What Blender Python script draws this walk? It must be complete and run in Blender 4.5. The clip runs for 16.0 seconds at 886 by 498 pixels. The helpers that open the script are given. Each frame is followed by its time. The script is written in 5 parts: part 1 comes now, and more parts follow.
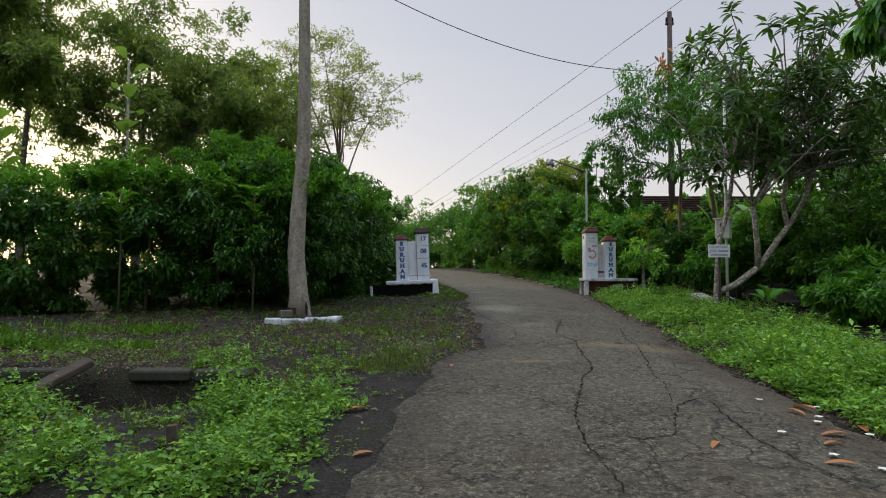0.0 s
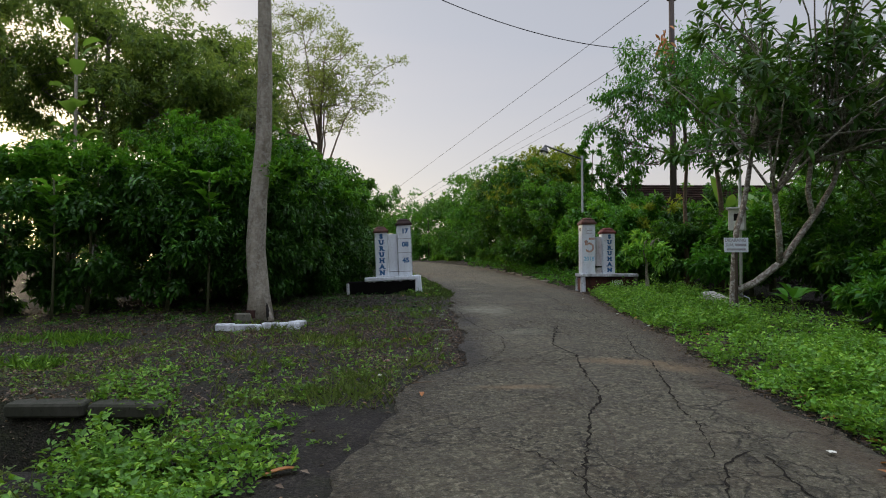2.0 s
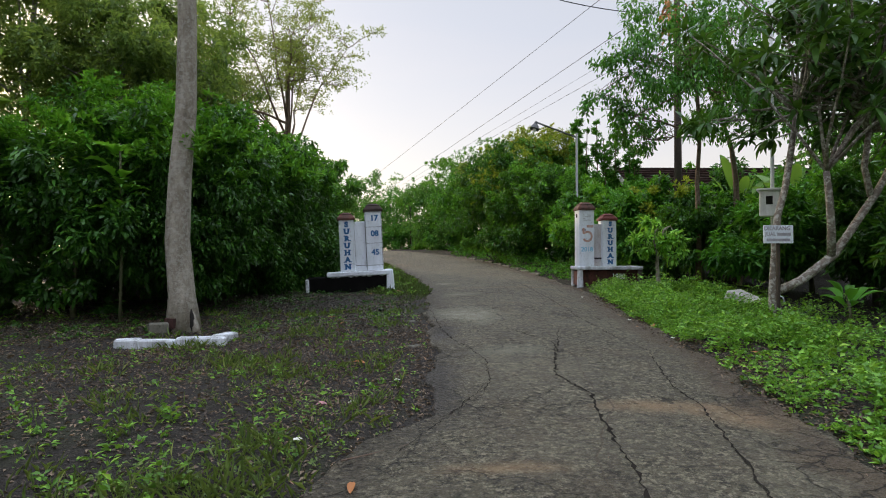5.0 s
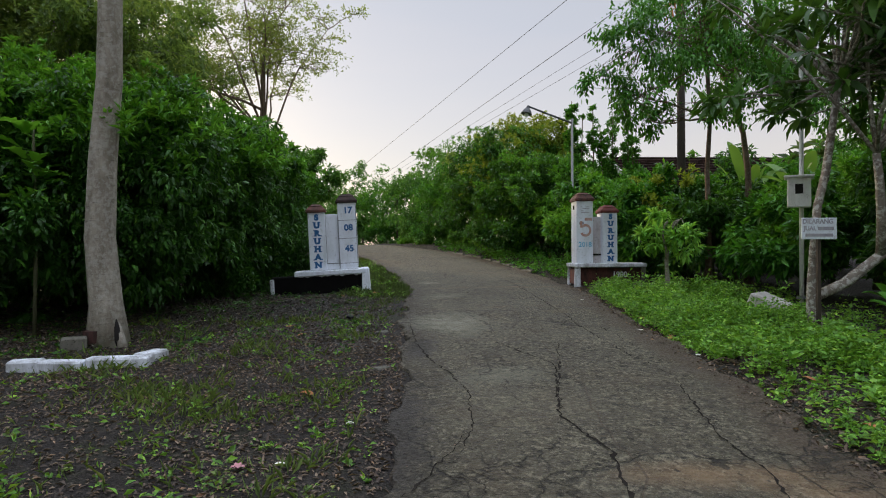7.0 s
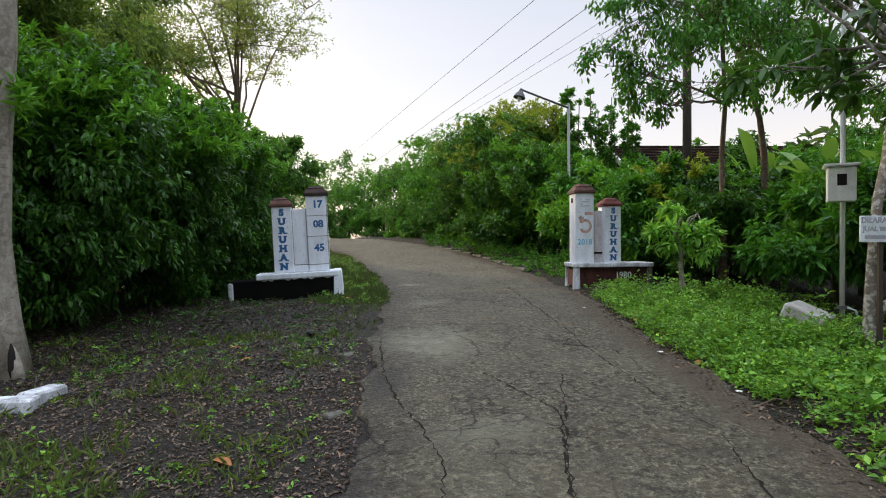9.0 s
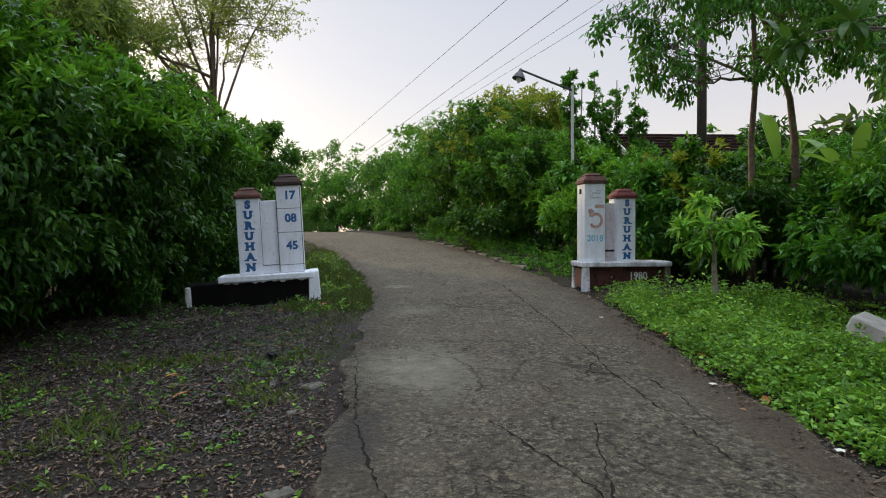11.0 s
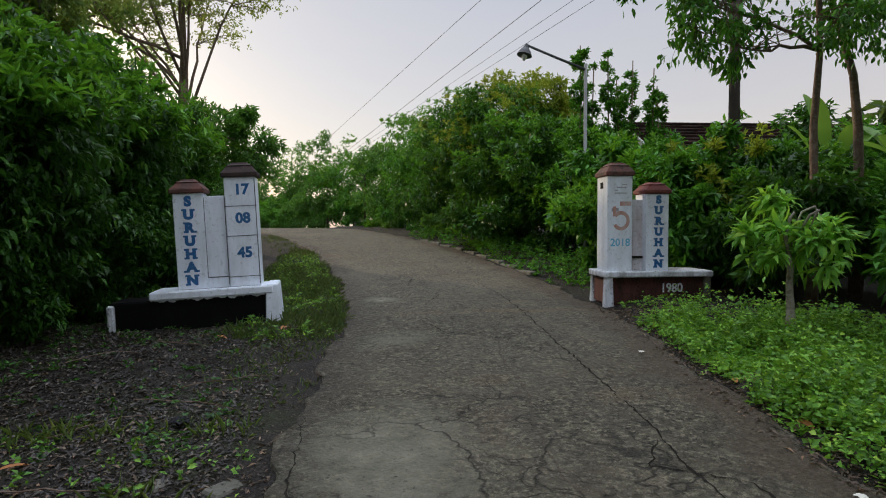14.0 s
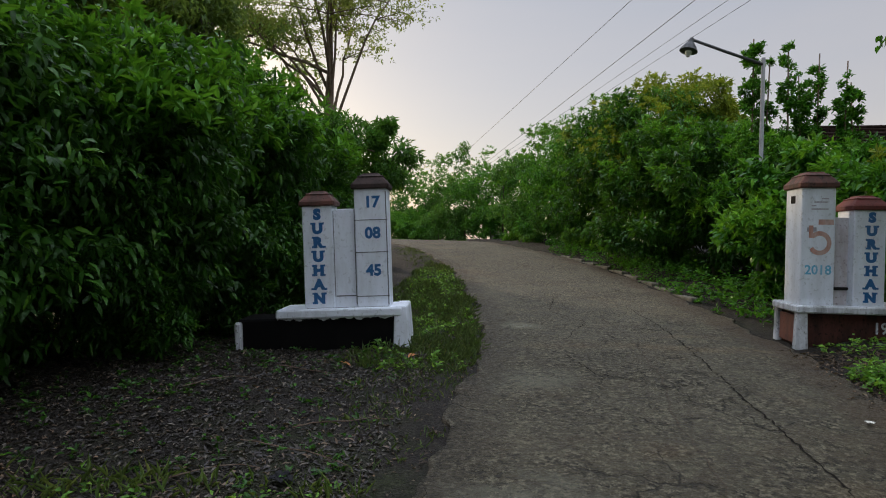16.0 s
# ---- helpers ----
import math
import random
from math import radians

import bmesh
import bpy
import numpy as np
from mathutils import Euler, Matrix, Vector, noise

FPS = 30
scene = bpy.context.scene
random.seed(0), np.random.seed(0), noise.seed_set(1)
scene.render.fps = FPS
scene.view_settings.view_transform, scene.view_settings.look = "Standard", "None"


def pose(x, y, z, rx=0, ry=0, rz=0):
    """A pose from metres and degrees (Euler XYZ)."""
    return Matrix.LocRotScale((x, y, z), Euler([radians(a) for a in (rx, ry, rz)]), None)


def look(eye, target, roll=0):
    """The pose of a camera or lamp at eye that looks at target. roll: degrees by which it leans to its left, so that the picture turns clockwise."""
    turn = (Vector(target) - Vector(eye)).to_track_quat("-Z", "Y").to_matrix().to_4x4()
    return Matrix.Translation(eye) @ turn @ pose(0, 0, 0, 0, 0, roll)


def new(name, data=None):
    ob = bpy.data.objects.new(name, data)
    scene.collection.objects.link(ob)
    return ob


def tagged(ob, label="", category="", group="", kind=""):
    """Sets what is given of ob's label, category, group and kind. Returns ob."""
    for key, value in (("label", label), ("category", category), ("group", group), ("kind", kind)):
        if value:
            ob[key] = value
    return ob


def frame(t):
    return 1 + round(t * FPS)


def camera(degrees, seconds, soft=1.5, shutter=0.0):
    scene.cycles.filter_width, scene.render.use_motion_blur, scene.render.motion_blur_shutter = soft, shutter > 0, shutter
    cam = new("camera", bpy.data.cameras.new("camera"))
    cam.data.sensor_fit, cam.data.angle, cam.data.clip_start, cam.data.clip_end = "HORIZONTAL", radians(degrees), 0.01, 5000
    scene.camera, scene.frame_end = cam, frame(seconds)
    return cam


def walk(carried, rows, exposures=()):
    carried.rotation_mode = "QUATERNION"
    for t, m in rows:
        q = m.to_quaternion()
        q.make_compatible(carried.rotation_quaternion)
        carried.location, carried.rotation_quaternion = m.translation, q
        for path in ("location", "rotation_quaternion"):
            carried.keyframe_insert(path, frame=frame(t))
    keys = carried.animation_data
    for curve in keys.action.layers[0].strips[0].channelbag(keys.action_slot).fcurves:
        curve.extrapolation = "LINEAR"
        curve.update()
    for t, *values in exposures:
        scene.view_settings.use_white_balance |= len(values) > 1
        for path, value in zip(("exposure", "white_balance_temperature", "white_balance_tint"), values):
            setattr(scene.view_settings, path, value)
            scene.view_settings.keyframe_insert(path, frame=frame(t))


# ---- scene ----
cam = camera(71.4, 16.0, soft=1.05)
METRES, EYE, TILT, LEAN, TURN = 10.9, 1.5, 0.0, 0.0, 0.0
ROWS = [
    (0.0, 0.0, 0.0, 0.0, -0.01, 2.58, -0.18),
    (0.5, 0.0025, 0.0326, 0.0029, -0.13, 2.4, -0.1),
    (1.0, 0.0152, 0.0665, 0.0062, -0.31, 2.13, -0.07),
    (1.5, 0.0189, 0.1038, 0.0062, -0.53, 1.9, -0.04),
    (2.0, 0.0201, 0.1384, 0.0115, -0.73, 1.74, -0.05),
    (2.5, 0.0264, 0.1733, 0.013, -0.92, 1.65, 0.03),
    (3.0, 0.0274, 0.2111, 0.0135, -1.1, 1.39, 0.02),
    (3.5, 0.0277, 0.2471, 0.0173, -1.27, 1.23, 0.08),
    (4.0, 0.0337, 0.2781, 0.0192, -1.5, 1.03, 0.13),
    (6.5, 0.0573, 0.441, 0.0283, -2.62, -0.02, 0.23),
    (7.0, 0.0644, 0.4733, 0.0293, -2.84, -0.11, 0.28),
    (7.5, 0.072, 0.5042, 0.0348, -3.05, -0.3, 0.31),
    (8.0, 0.0749, 0.5369, 0.0334, -3.26, -0.51, 0.34),
    (8.5, 0.0783, 0.5703, 0.0402, -3.42, -0.77, 0.4),
    (9.0, 0.0853, 0.6012, 0.0424, -3.61, -0.99, 0.4),
    (11.5, 0.0949, 0.7615, 0.049, -4.51, -1.81, 0.38),
    (12.0, 0.0991, 0.7928, 0.0502, -4.63, -1.88, 0.4),
    (12.5, 0.1066, 0.8225, 0.0538, -4.78, -2.04, 0.34),
    (13.0, 0.1083, 0.849, 0.0529, -4.82, -2.16, 0.3),
    (13.5, 0.1075, 0.8769, 0.0581, -4.72, -2.27, 0.28),
    (14.0, 0.113, 0.9003, 0.0587, -4.62, -2.29, 0.25),
    (14.5, 0.1173, 0.9205, 0.0594, -4.49, -2.32, 0.15),
    (15.0, 0.1129, 0.943, 0.0593, -3.81, -2.47, 0.08),
    (15.5, 0.1064, 0.9639, 0.0631, 1.05, -2.26, -0.35),
    (16.0, 0.1068, 0.9835, 0.065, 8.03, -1.25, -0.78),
]
walk(cam, [(t, pose(0, 0, EYE, TILT, LEAN, TURN) @ pose(METRES * x, METRES * y, METRES * z, 90 + pitch, roll, yaw)) for t, x, y, z, yaw, pitch, roll in ROWS],
     exposures=[(0.0, -0.20), (0.5, -0.18), (1.0, 0.0), (1.5, 0.02), (2.0, -0.36), (2.5, -0.18), (3.0, 0.02), (3.5, -0.13), (4.0, 0.05), (6.5, 0.08), (7.0, -0.15), (7.5, 0.05), (8.0, 0.24), (8.5, 0.27), (9.0, 0.24),
                (11.5, -0.05), (12.5, -0.1), (13.0, -0.08), (13.5, -0.26), (14.5, -0.26), (15.0, -0.12), (15.5, -0.46), (16.0, -0.46)])

# ---- sky, sun ----
SUN_AZ, SUN_EL = 38.0, 13.0          # degrees left of straight ahead, above the horizon
world = bpy.data.worlds.new("world")
scene.world = world
world.use_nodes = True
wn, wl = world.node_tree.nodes, world.node_tree.links
wn.clear()
w_out = wn.new("ShaderNodeOutputWorld")
w_add = wn.new("ShaderNodeAddShader")
w_sky = wn.new("ShaderNodeTexSky")
w_sky.sky_type = "NISHITA"
w_sky.sun_disc = False
w_sky.sun_elevation, w_sky.sun_rotation = radians(SUN_EL), radians(-SUN_AZ)
w_sky.air_density, w_sky.dust_density, w_sky.ozone_density = 1.0, 1.6, 1.0
w_b1 = wn.new("ShaderNodeBackground")
w_b1.inputs[1].default_value = 0.05
wl.new(w_sky.outputs[0], w_b1.inputs[0])
# a thin veil of high cloud, warmer towards the horizon
w_tc = wn.new("ShaderNodeTexCoord")
w_sep = wn.new("ShaderNodeSeparateXYZ")
wl.new(w_tc.outputs["Generated"], w_sep.inputs[0])
w_ns = wn.new("ShaderNodeTexNoise")
w_ns.inputs["Scale"].default_value = 2.2
w_ns.inputs["Detail"].default_value = 4
w_map = wn.new("ShaderNodeMapping")
w_map.inputs["Scale"].default_value = (1, 1, 5)
wl.new(w_tc.outputs["Generated"], w_map.inputs[0])
wl.new(w_map.outputs[0], w_ns.inputs["Vector"])
w_ma = wn.new("ShaderNodeMath")
w_ma.operation = "MULTIPLY_ADD"
wl.new(w_ns.outputs[0], w_ma.inputs[0])
w_ma.inputs[1].default_value = 0.22
w_mb = wn.new("ShaderNodeMath")
w_mb.operation = "SUBTRACT"
wl.new(w_sep.outputs[2], w_ma.inputs[2])
wl.new(w_ma.outputs[0], w_mb.inputs[0])
w_mb.inputs[1].default_value = 0.11
w_cr = wn.new("ShaderNodeValToRGB")
wl.new(w_mb.outputs[0], w_cr.inputs[0])
# overhead, out of view, the veil is raised several times to light from above
ramp = w_cr.color_ramp
ramp.elements[0].position, ramp.elements[0].color = 0.0, (0.86, 0.76, 0.71, 1)
ramp.elements[1].position, ramp.elements[1].color = 1.0, (3.12, 3.35, 4.02, 1)
for pos, col in ((0.16, (0.76, 0.70, 0.71, 1)), (0.34, (0.645, 0.64, 0.70, 1)), (0.52, (0.625, 0.63, 0.685, 1)), (0.72, (0.96, 1.02, 1.15, 1)), (0.85, (2.82, 3.05, 3.68, 1))):
    e = ramp.elements.new(pos)
    e.color = col
w_b2 = wn.new("ShaderNodeBackground")
w_b2.inputs[1].default_value = 0.85
wl.new(w_cr.outputs[0], w_b2.inputs[0])
wl.new(w_b1.outputs[0], w_add.inputs[0])
wl.new(w_b2.outputs[0], w_add.inputs[1])
wl.new(w_add.outputs[0], w_out.inputs[0])

sun = new("sun", bpy.data.lights.new("sun", "SUN"))
sun.data.energy, sun.data.angle, sun.data.color = 2.5, radians(1.5), (1.0, 0.80, 0.55)
sun_dir = Vector((-math.sin(radians(SUN_AZ)) * math.cos(radians(SUN_EL)), math.cos(radians(SUN_AZ)) * math.cos(radians(SUN_EL)), math.sin(radians(SUN_EL))))
sun.matrix_world = look(sun_dir * 60, (0, 0, 0))


# ---- materials ----
class Nodes:
    """Short hand for a node material."""

    def __init__(self, name):
        self.mat = bpy.data.materials.new(name)
        self.mat.use_nodes = True
        self.t = self.mat.node_tree
        self.t.nodes.clear()
        self.out = self.t.nodes.new("ShaderNodeOutputMaterial")
        self.pos = None

    def put(self, kind, values=None, **props):
        n = self.t.nodes.new(kind)
        for k, v in props.items():
            setattr(n, k, v)
        for k, v in (values or {}).items():
            if isinstance(v, bpy.types.NodeSocket):
                self.t.links.new(v, n.inputs[k])
            else:
                n.inputs[k].default_value = v
        return n

    def where(self):
        if self.pos is None:
            self.pos = self.put("ShaderNodeNewGeometry").outputs["Position"]
        return self.pos

    def noise(self, scale, detail=4, rough=0.55, vec=None, distort=0.0):
        return self.put("ShaderNodeTexNoise", {"Vector": vec or self.where(), "Scale": scale, "Detail": detail, "Roughness": rough, "Distortion": distort}).outputs[0]

    def ramp(self, fac, stops):
        n = self.put("ShaderNodeValToRGB", {"Fac": fac})
        els = n.color_ramp.elements
        while len(els) < len(stops):
            els.new(0.5)
        for e, (p, c) in zip(els, stops):
            e.position = p
            e.color = (*c, 1) if isinstance(c, tuple) else (c, c, c, 1)
        return n.outputs[0]

    def mix(self, fac, a, b, mode="MIX"):
        n = self.put("ShaderNodeMix", data_type="RGBA", blend_type=mode)
        for k, v in ((0, fac), (6, a), (7, b)):
            if isinstance(v, bpy.types.NodeSocket):
                self.t.links.new(v, n.inputs[k])
            else:
                n.inputs[k].default_value = (*v, 1) if isinstance(v, tuple) else v
        return n.outputs[2]

    def math(self, op, a, b=0.0):
        n = self.put("ShaderNodeMath", {0: a, 1: b}, operation=op)
        return n.outputs[0]

    def bump(self, height, strength=0.5, dist=0.02):
        return self.put("ShaderNodeBump", {"Height": height, "Strength": strength, "Distance": dist}).outputs[0]

    def finish(self, colour, rough=0.8, normal=None, metal=0.0, spec=0.3):
        vals = {"Roughness": rough, "Metallic": metal, "Specular IOR Level": spec}
        vals["Base Color"] = (*colour, 1) if isinstance(colour, tuple) else colour
        if normal is not None:
            vals["Normal"] = normal
        b = self.put("ShaderNodeBsdfPrincipled", vals)
        self.t.links.new(b.outputs[0], self.out.inputs[0])
        return self.mat


def leaf_material(name, dark, mid, light, gloss=0.42, glow=0.45, far=False):
    """Leaves: colour varies leaf by leaf and clump by clump; light passes through."""
    n = Nodes(name)
    geo = n.put("ShaderNodeNewGeometry")
    n.pos = geo.outputs["Position"]
    isl = geo.outputs["Random Per Island"]
    c = n.ramp(isl, [(0.0, tuple(v * 0.7 for v in dark)), (0.35, dark), (0.65, mid), (0.92, light), (1.0, (light[0] * 1.5, light[1] * 1.1, light[2] * 0.9))])
    big = n.noise(0.9, 2)
    c = n.mix(n.math("MULTIPLY", big, 0.5), c, (mid[0] * 0.55, mid[1] * 0.6, mid[2] * 0.6))
    vein = n.noise(60, 2)
    c = n.mix(n.math("MULTIPLY", vein, 0.35), c, (light[0], light[1], light[2] * 1.3))
    p = n.put("ShaderNodeBsdfPrincipled", {"Base Color": c, "Roughness": gloss + 0.04, "Specular IOR Level": 0.30})
    t = n.put("ShaderNodeBsdfTranslucent", {"Color": n.mix(0.5, c, (light[0] * 1.5, light[1] * 1.3, light[2] * 0.5))})
    m = n.put("ShaderNodeMixShader", {0: glow, 1: p.outputs[0], 2: t.outputs[0]})
    n.t.links.new(m.outputs[0], n.out.inputs[0])
    return n.mat


def bark_material(name, a, b, scale=9.0, lichen=0.0, bump=0.5):
    n = Nodes(name)
    st = n.put("ShaderNodeMapping", {"Vector": n.where(), "Scale": (1, 1, 0.3)}).outputs[0]
    f = n.noise(scale, 6, 0.65, st)
    c = n.mix(n.ramp(f, [(0.3, 0.0), (0.7, 1.0)]), a, b)
    ring = n.noise(26, 3, 0.6, n.put("ShaderNodeMapping", {"Vector": n.where(), "Scale": (0.25, 0.25, 1.4)}).outputs[0])
    c = n.mix(n.ramp(ring, [(0.58, 0.0), (0.72, 0.6)]), c, tuple(v * 0.45 for v in a))
    if lichen:
        c = n.mix(n.math("MULTIPLY", n.ramp(n.noise(17, 5, 0.7), [(0.49, 0.0), (0.56, 1.0)]), lichen), c, (0.44, 0.43, 0.38))
    return n.finish(c, 0.85, n.bump(n.math("ADD", f, n.noise(scale * 5, 3)), bump, 0.02), spec=0.2)


M_LEAF_HEDGE = leaf_material("hedge_leaf", (0.009, 0.034, 0.006), (0.026, 0.096, 0.012), (0.088, 0.255, 0.026), 0.36, 0.28)
M_LEAF_DARK = leaf_material("dark_leaf", (0.022, 0.052, 0.018), (0.05, 0.105, 0.03), (0.11, 0.19, 0.05), 0.42, 0.4)
M_LEAF_TREE = leaf_material("tree_leaf", (0.020, 0.072, 0.014), (0.058, 0.18, 0.030), (0.145, 0.35, 0.055), 0.42, 0.4)
M_LEAF_LIGHT = leaf_material("feathery_leaf", (0.09, 0.16, 0.04), (0.17, 0.26, 0.07), (0.28, 0.36, 0.11), 0.5, 0.6)
# lightened greens: the sun's haze over the trees is put into the colour
M_LEAF_SUNHAZE = leaf_material("sunhazed_leaf", (0.046, 0.098, 0.032), (0.100, 0.195, 0.052), (0.24, 0.36, 0.085), 0.45, 0.5)
M_LEAF_BRIGHT = leaf_material("young_leaf", (0.08, 0.26, 0.03), (0.18, 0.46, 0.05), (0.32, 0.62, 0.09), 0.42, 0.35)
M_LEAF_HERB = leaf_material("herb_leaf", (0.022, 0.090, 0.010), (0.105, 0.28, 0.028), (0.27, 0.50, 0.060), 0.45, 0.25)
# lighter copy of the herb leaf: brighter light on the verge put into colour
M_LEAF_HERB_LIT = leaf_material("lit_herb_leaf", (0.028, 0.105, 0.012), (0.125, 0.34, 0.036), (0.31, 0.58, 0.075), 0.42, 0.28)
M_LEAF_GRASS = leaf_material("grass_blade", (0.05, 0.10, 0.02), (0.12, 0.21, 0.045), (0.24, 0.33, 0.09), 0.55, 0.35)
M_LEAF_BANK = leaf_material("bank_grass_blade", (0.035, 0.070, 0.020), (0.075, 0.135, 0.036), (0.17, 0.24, 0.075), 0.55, 0.3)
M_LEAF_ROAD = leaf_material("roadside_leaf", (0.012, 0.056, 0.008), (0.044, 0.175, 0.018), (0.135, 0.40, 0.040), 0.38, 0.28)
# light green of young leaves; on shrub tops also stands for skylight
M_LEAF_YOUNG = leaf_material("shoot_leaf", (0.034, 0.13, 0.010), (0.090, 0.29, 0.022), (0.19, 0.46, 0.045), 0.42, 0.3)
# yellow-green leaf; on the lane shoots warm sunlight is put into this colour
M_LEAF_SUN = leaf_material("sun_yellow_leaf", (0.07, 0.15, 0.012), (0.16, 0.28, 0.025), (0.32, 0.40, 0.05), 0.45, 0.4)
M_LEAF_FRANGI = leaf_material("frangipani_leaf", (0.014, 0.050, 0.008), (0.040, 0.120, 0.018), (0.11, 0.25, 0.035), 0.36, 0.22)
# greyed and lightened: distance haze is put into this leaf colour
M_LEAF_FAR_HAZE = leaf_material("hazed_distant_leaf", (0.10, 0.14, 0.08), (0.15, 0.20, 0.11), (0.20, 0.26, 0.14), 0.6, 0.3)
M_LITTER = leaf_material("dead_leaf", (0.020, 0.014, 0.009), (0.095, 0.064, 0.039), (0.28, 0.21, 0.135), 0.6, 0.1)
# shade beside the gate is put into the dark tones, glints into the pale
M_ROT_SHADED = leaf_material("shaded_rotting_leaf", (0.006, 0.005, 0.004), (0.018, 0.015, 0.011), (0.19, 0.165, 0.12), 0.32, 0.05)
M_BARK_PALE = bark_material("pale_bark", (0.14, 0.118, 0.088), (0.37, 0.335, 0.27), 7, 0.35)
M_BARK_BROWN = bark_material("brown_bark", (0.10, 0.065, 0.045), (0.20, 0.14, 0.10), 10, 0.15)
M_BARK_GREY = bark_material("grey_bark", (0.08, 0.07, 0.058), (0.17, 0.155, 0.13), 9, 0.55)
M_BARK_LICHEN = bark_material("lichen_bark", (0.12, 0.095, 0.075), (0.24, 0.21, 0.175), 9, 0.85)
M_STEM = bark_material("green_stem", (0.07, 0.08, 0.04), (0.14, 0.14, 0.08), 12)


def ground_material():
    n = Nodes("soil")
    big, mid, fine = n.noise(0.35, 4), n.noise(2.6, 5, 0.65), n.noise(38, 5, 0.7)
    soil = n.ramp(fine, [(0.34, (0.007, 0.0055, 0.004)), (0.50, (0.020, 0.0165, 0.012)), (0.68, (0.085, 0.070, 0.053))])
    soil = n.mix(n.ramp(n.noise(11, 4, 0.7), [(0.42, 0.8), (0.56, 0.0)]), soil, (0.016, 0.013, 0.011))
    moss = n.ramp(n.noise(70, 3), [(0.40, (0.012, 0.018, 0.006)), (0.62, (0.060, 0.078, 0.026))])
    k = n.ramp(n.math("ADD", n.math("MULTIPLY", big, 0.6), n.math("MULTIPLY", mid, 0.5)), [(0.56, 0.0), (0.72, 0.5)])
    c = n.mix(k, soil, moss)
    peb = n.put("ShaderNodeTexVoronoi", {"Vector": n.where(), "Scale": 55.0})
    c = n.mix(n.ramp(peb.outputs["Distance"], [(0.14, 0.4), (0.24, 0.0)]), c, (0.085, 0.075, 0.062))
    h = n.math("ADD", n.math("MULTIPLY", fine, 0.6), n.math("MULTIPLY", peb.outputs["Distance"], 0.5))
    return n.finish(c, n.ramp(mid, [(0.3, 0.75), (0.7, 0.95)]), n.bump(h, 0.9, 0.03), spec=0.25)


def road_material():
    n = Nodes("worn_asphalt")
    big, mid, fine = n.noise(0.55, 5, 0.6), n.noise(3.2, 6, 0.7), n.noise(90, 4, 0.75)
    c = n.ramp(fine, [(0.30, (0.045, 0.041, 0.027)), (0.5, (0.092, 0.083, 0.057)), (0.72, (0.165, 0.150, 0.106))])
    blot = n.noise(15, 6, 0.72)
    c = n.mix(n.ramp(blot, [(0.43, 1.0), (0.51, 0.0)]), c, (0.026, 0.023, 0.017))
    c = n.mix(n.ramp(n.noise(24, 6, 0.8), [(0.51, 0.0), (0.60, 0.85)]), c, (0.29, 0.265, 0.20))
    c = n.mix(n.ramp(big, [(0.44, 0.0), (0.66, 0.34)]), c, (0.20, 0.184, 0.138), "MIX")
    c = n.mix(n.ramp(mid, [(0.34, 0.6), (0.56, 0.0)]), c, (0.046, 0.039, 0.027))
    c = n.mix(n.ramp(n.noise(1.3, 5, 0.65), [(0.52, 0.0), (0.68, 0.35)]), c, (0.115, 0.086, 0.056))
    stone = n.put("ShaderNodeTexVoronoi", {"Vector": n.where(), "Scale": 42.0})
    c = n.mix(n.ramp(stone.outputs["Distance"], [(0.16, 0.4), (0.34, 0.0)]), c, n.ramp(stone.outputs["Color"], [(0.2, (0.05, 0.044, 0.032)), (0.8, (0.22, 0.20, 0.150))]))
    rust = n.ramp(n.noise(0.42, 3, 0.5, n.put("ShaderNodeMapping", {"Vector": n.where(), "Location": (3.1, 7.7, 0), "Scale": (0.7, 1.5, 1)}).outputs[0]), [(0.60, 0.0), (0.72, 0.55)])
    c = n.mix(n.math("MULTIPLY", rust, mid), c, (0.27, 0.17, 0.085))
    def spot(cx, cy, rx, ry, soft=0.5):
        v = n.put("ShaderNodeVectorMath", {0: n.where(), 1: (cx, cy, 0)}, operation="SUBTRACT").outputs[0]
        v = n.put("ShaderNodeVectorMath", {0: v, 1: (1 / rx, 1 / ry, 0)}, operation="MULTIPLY").outputs[0]
        d = n.put("ShaderNodeVectorMath", {0: v}, operation="LENGTH").outputs["Value"]
        d = n.math("ADD", d, n.math("MULTIPLY", n.math("SUBTRACT", mid, 0.5), 1.6))
        return n.ramp(d, [(max(0.0, 0.9 - soft), 1.0), (1.0, 0.0)])
    for cx, cy, rx, ry, k in ((1.15, 13.3, 0.7, 1.0, 0.75), (1.0, 18.9, 0.35, 0.3, 0.8), (1.5, 10.6, 0.5, 0.4, 0.4), (1.2, 16.2, 0.5, 0.5, 0.35)):
        c = n.mix(n.math("MULTIPLY", spot(cx, cy, rx, ry), k), c, n.ramp(n.noise(5, 6, 0.7), [(0.3, (0.13, 0.128, 0.098)), (0.7, (0.30, 0.295, 0.235))]))
    for cx, cy, rx, ry in ((0.55, 9.3, 0.35, 1.6), (0.75, 11.9, 0.25, 0.5)):
        c = n.mix(n.math("MULTIPLY", spot(cx, cy, rx, ry), 0.75), c, (0.042, 0.040, 0.042))
    for cx, cy, rx, ry in ((2.3, 8.45, 0.65, 0.22), (0.95, 7.3, 0.5, 0.12), (2.9, 8.2, 0.5, 0.4)):
        c = n.mix(n.math("MULTIPLY", spot(cx, cy, rx, ry, 0.8), 0.5), c, (0.32, 0.21, 0.12))
    side = n.put("ShaderNodeSeparateXYZ", {0: n.put("ShaderNodeUVMap", uv_map="across").outputs[0]}).outputs[0]
    side = n.math("ADD", side, n.math("MULTIPLY", n.math("SUBTRACT", n.noise(2.2, 5, 0.65), 0.5), 0.55))
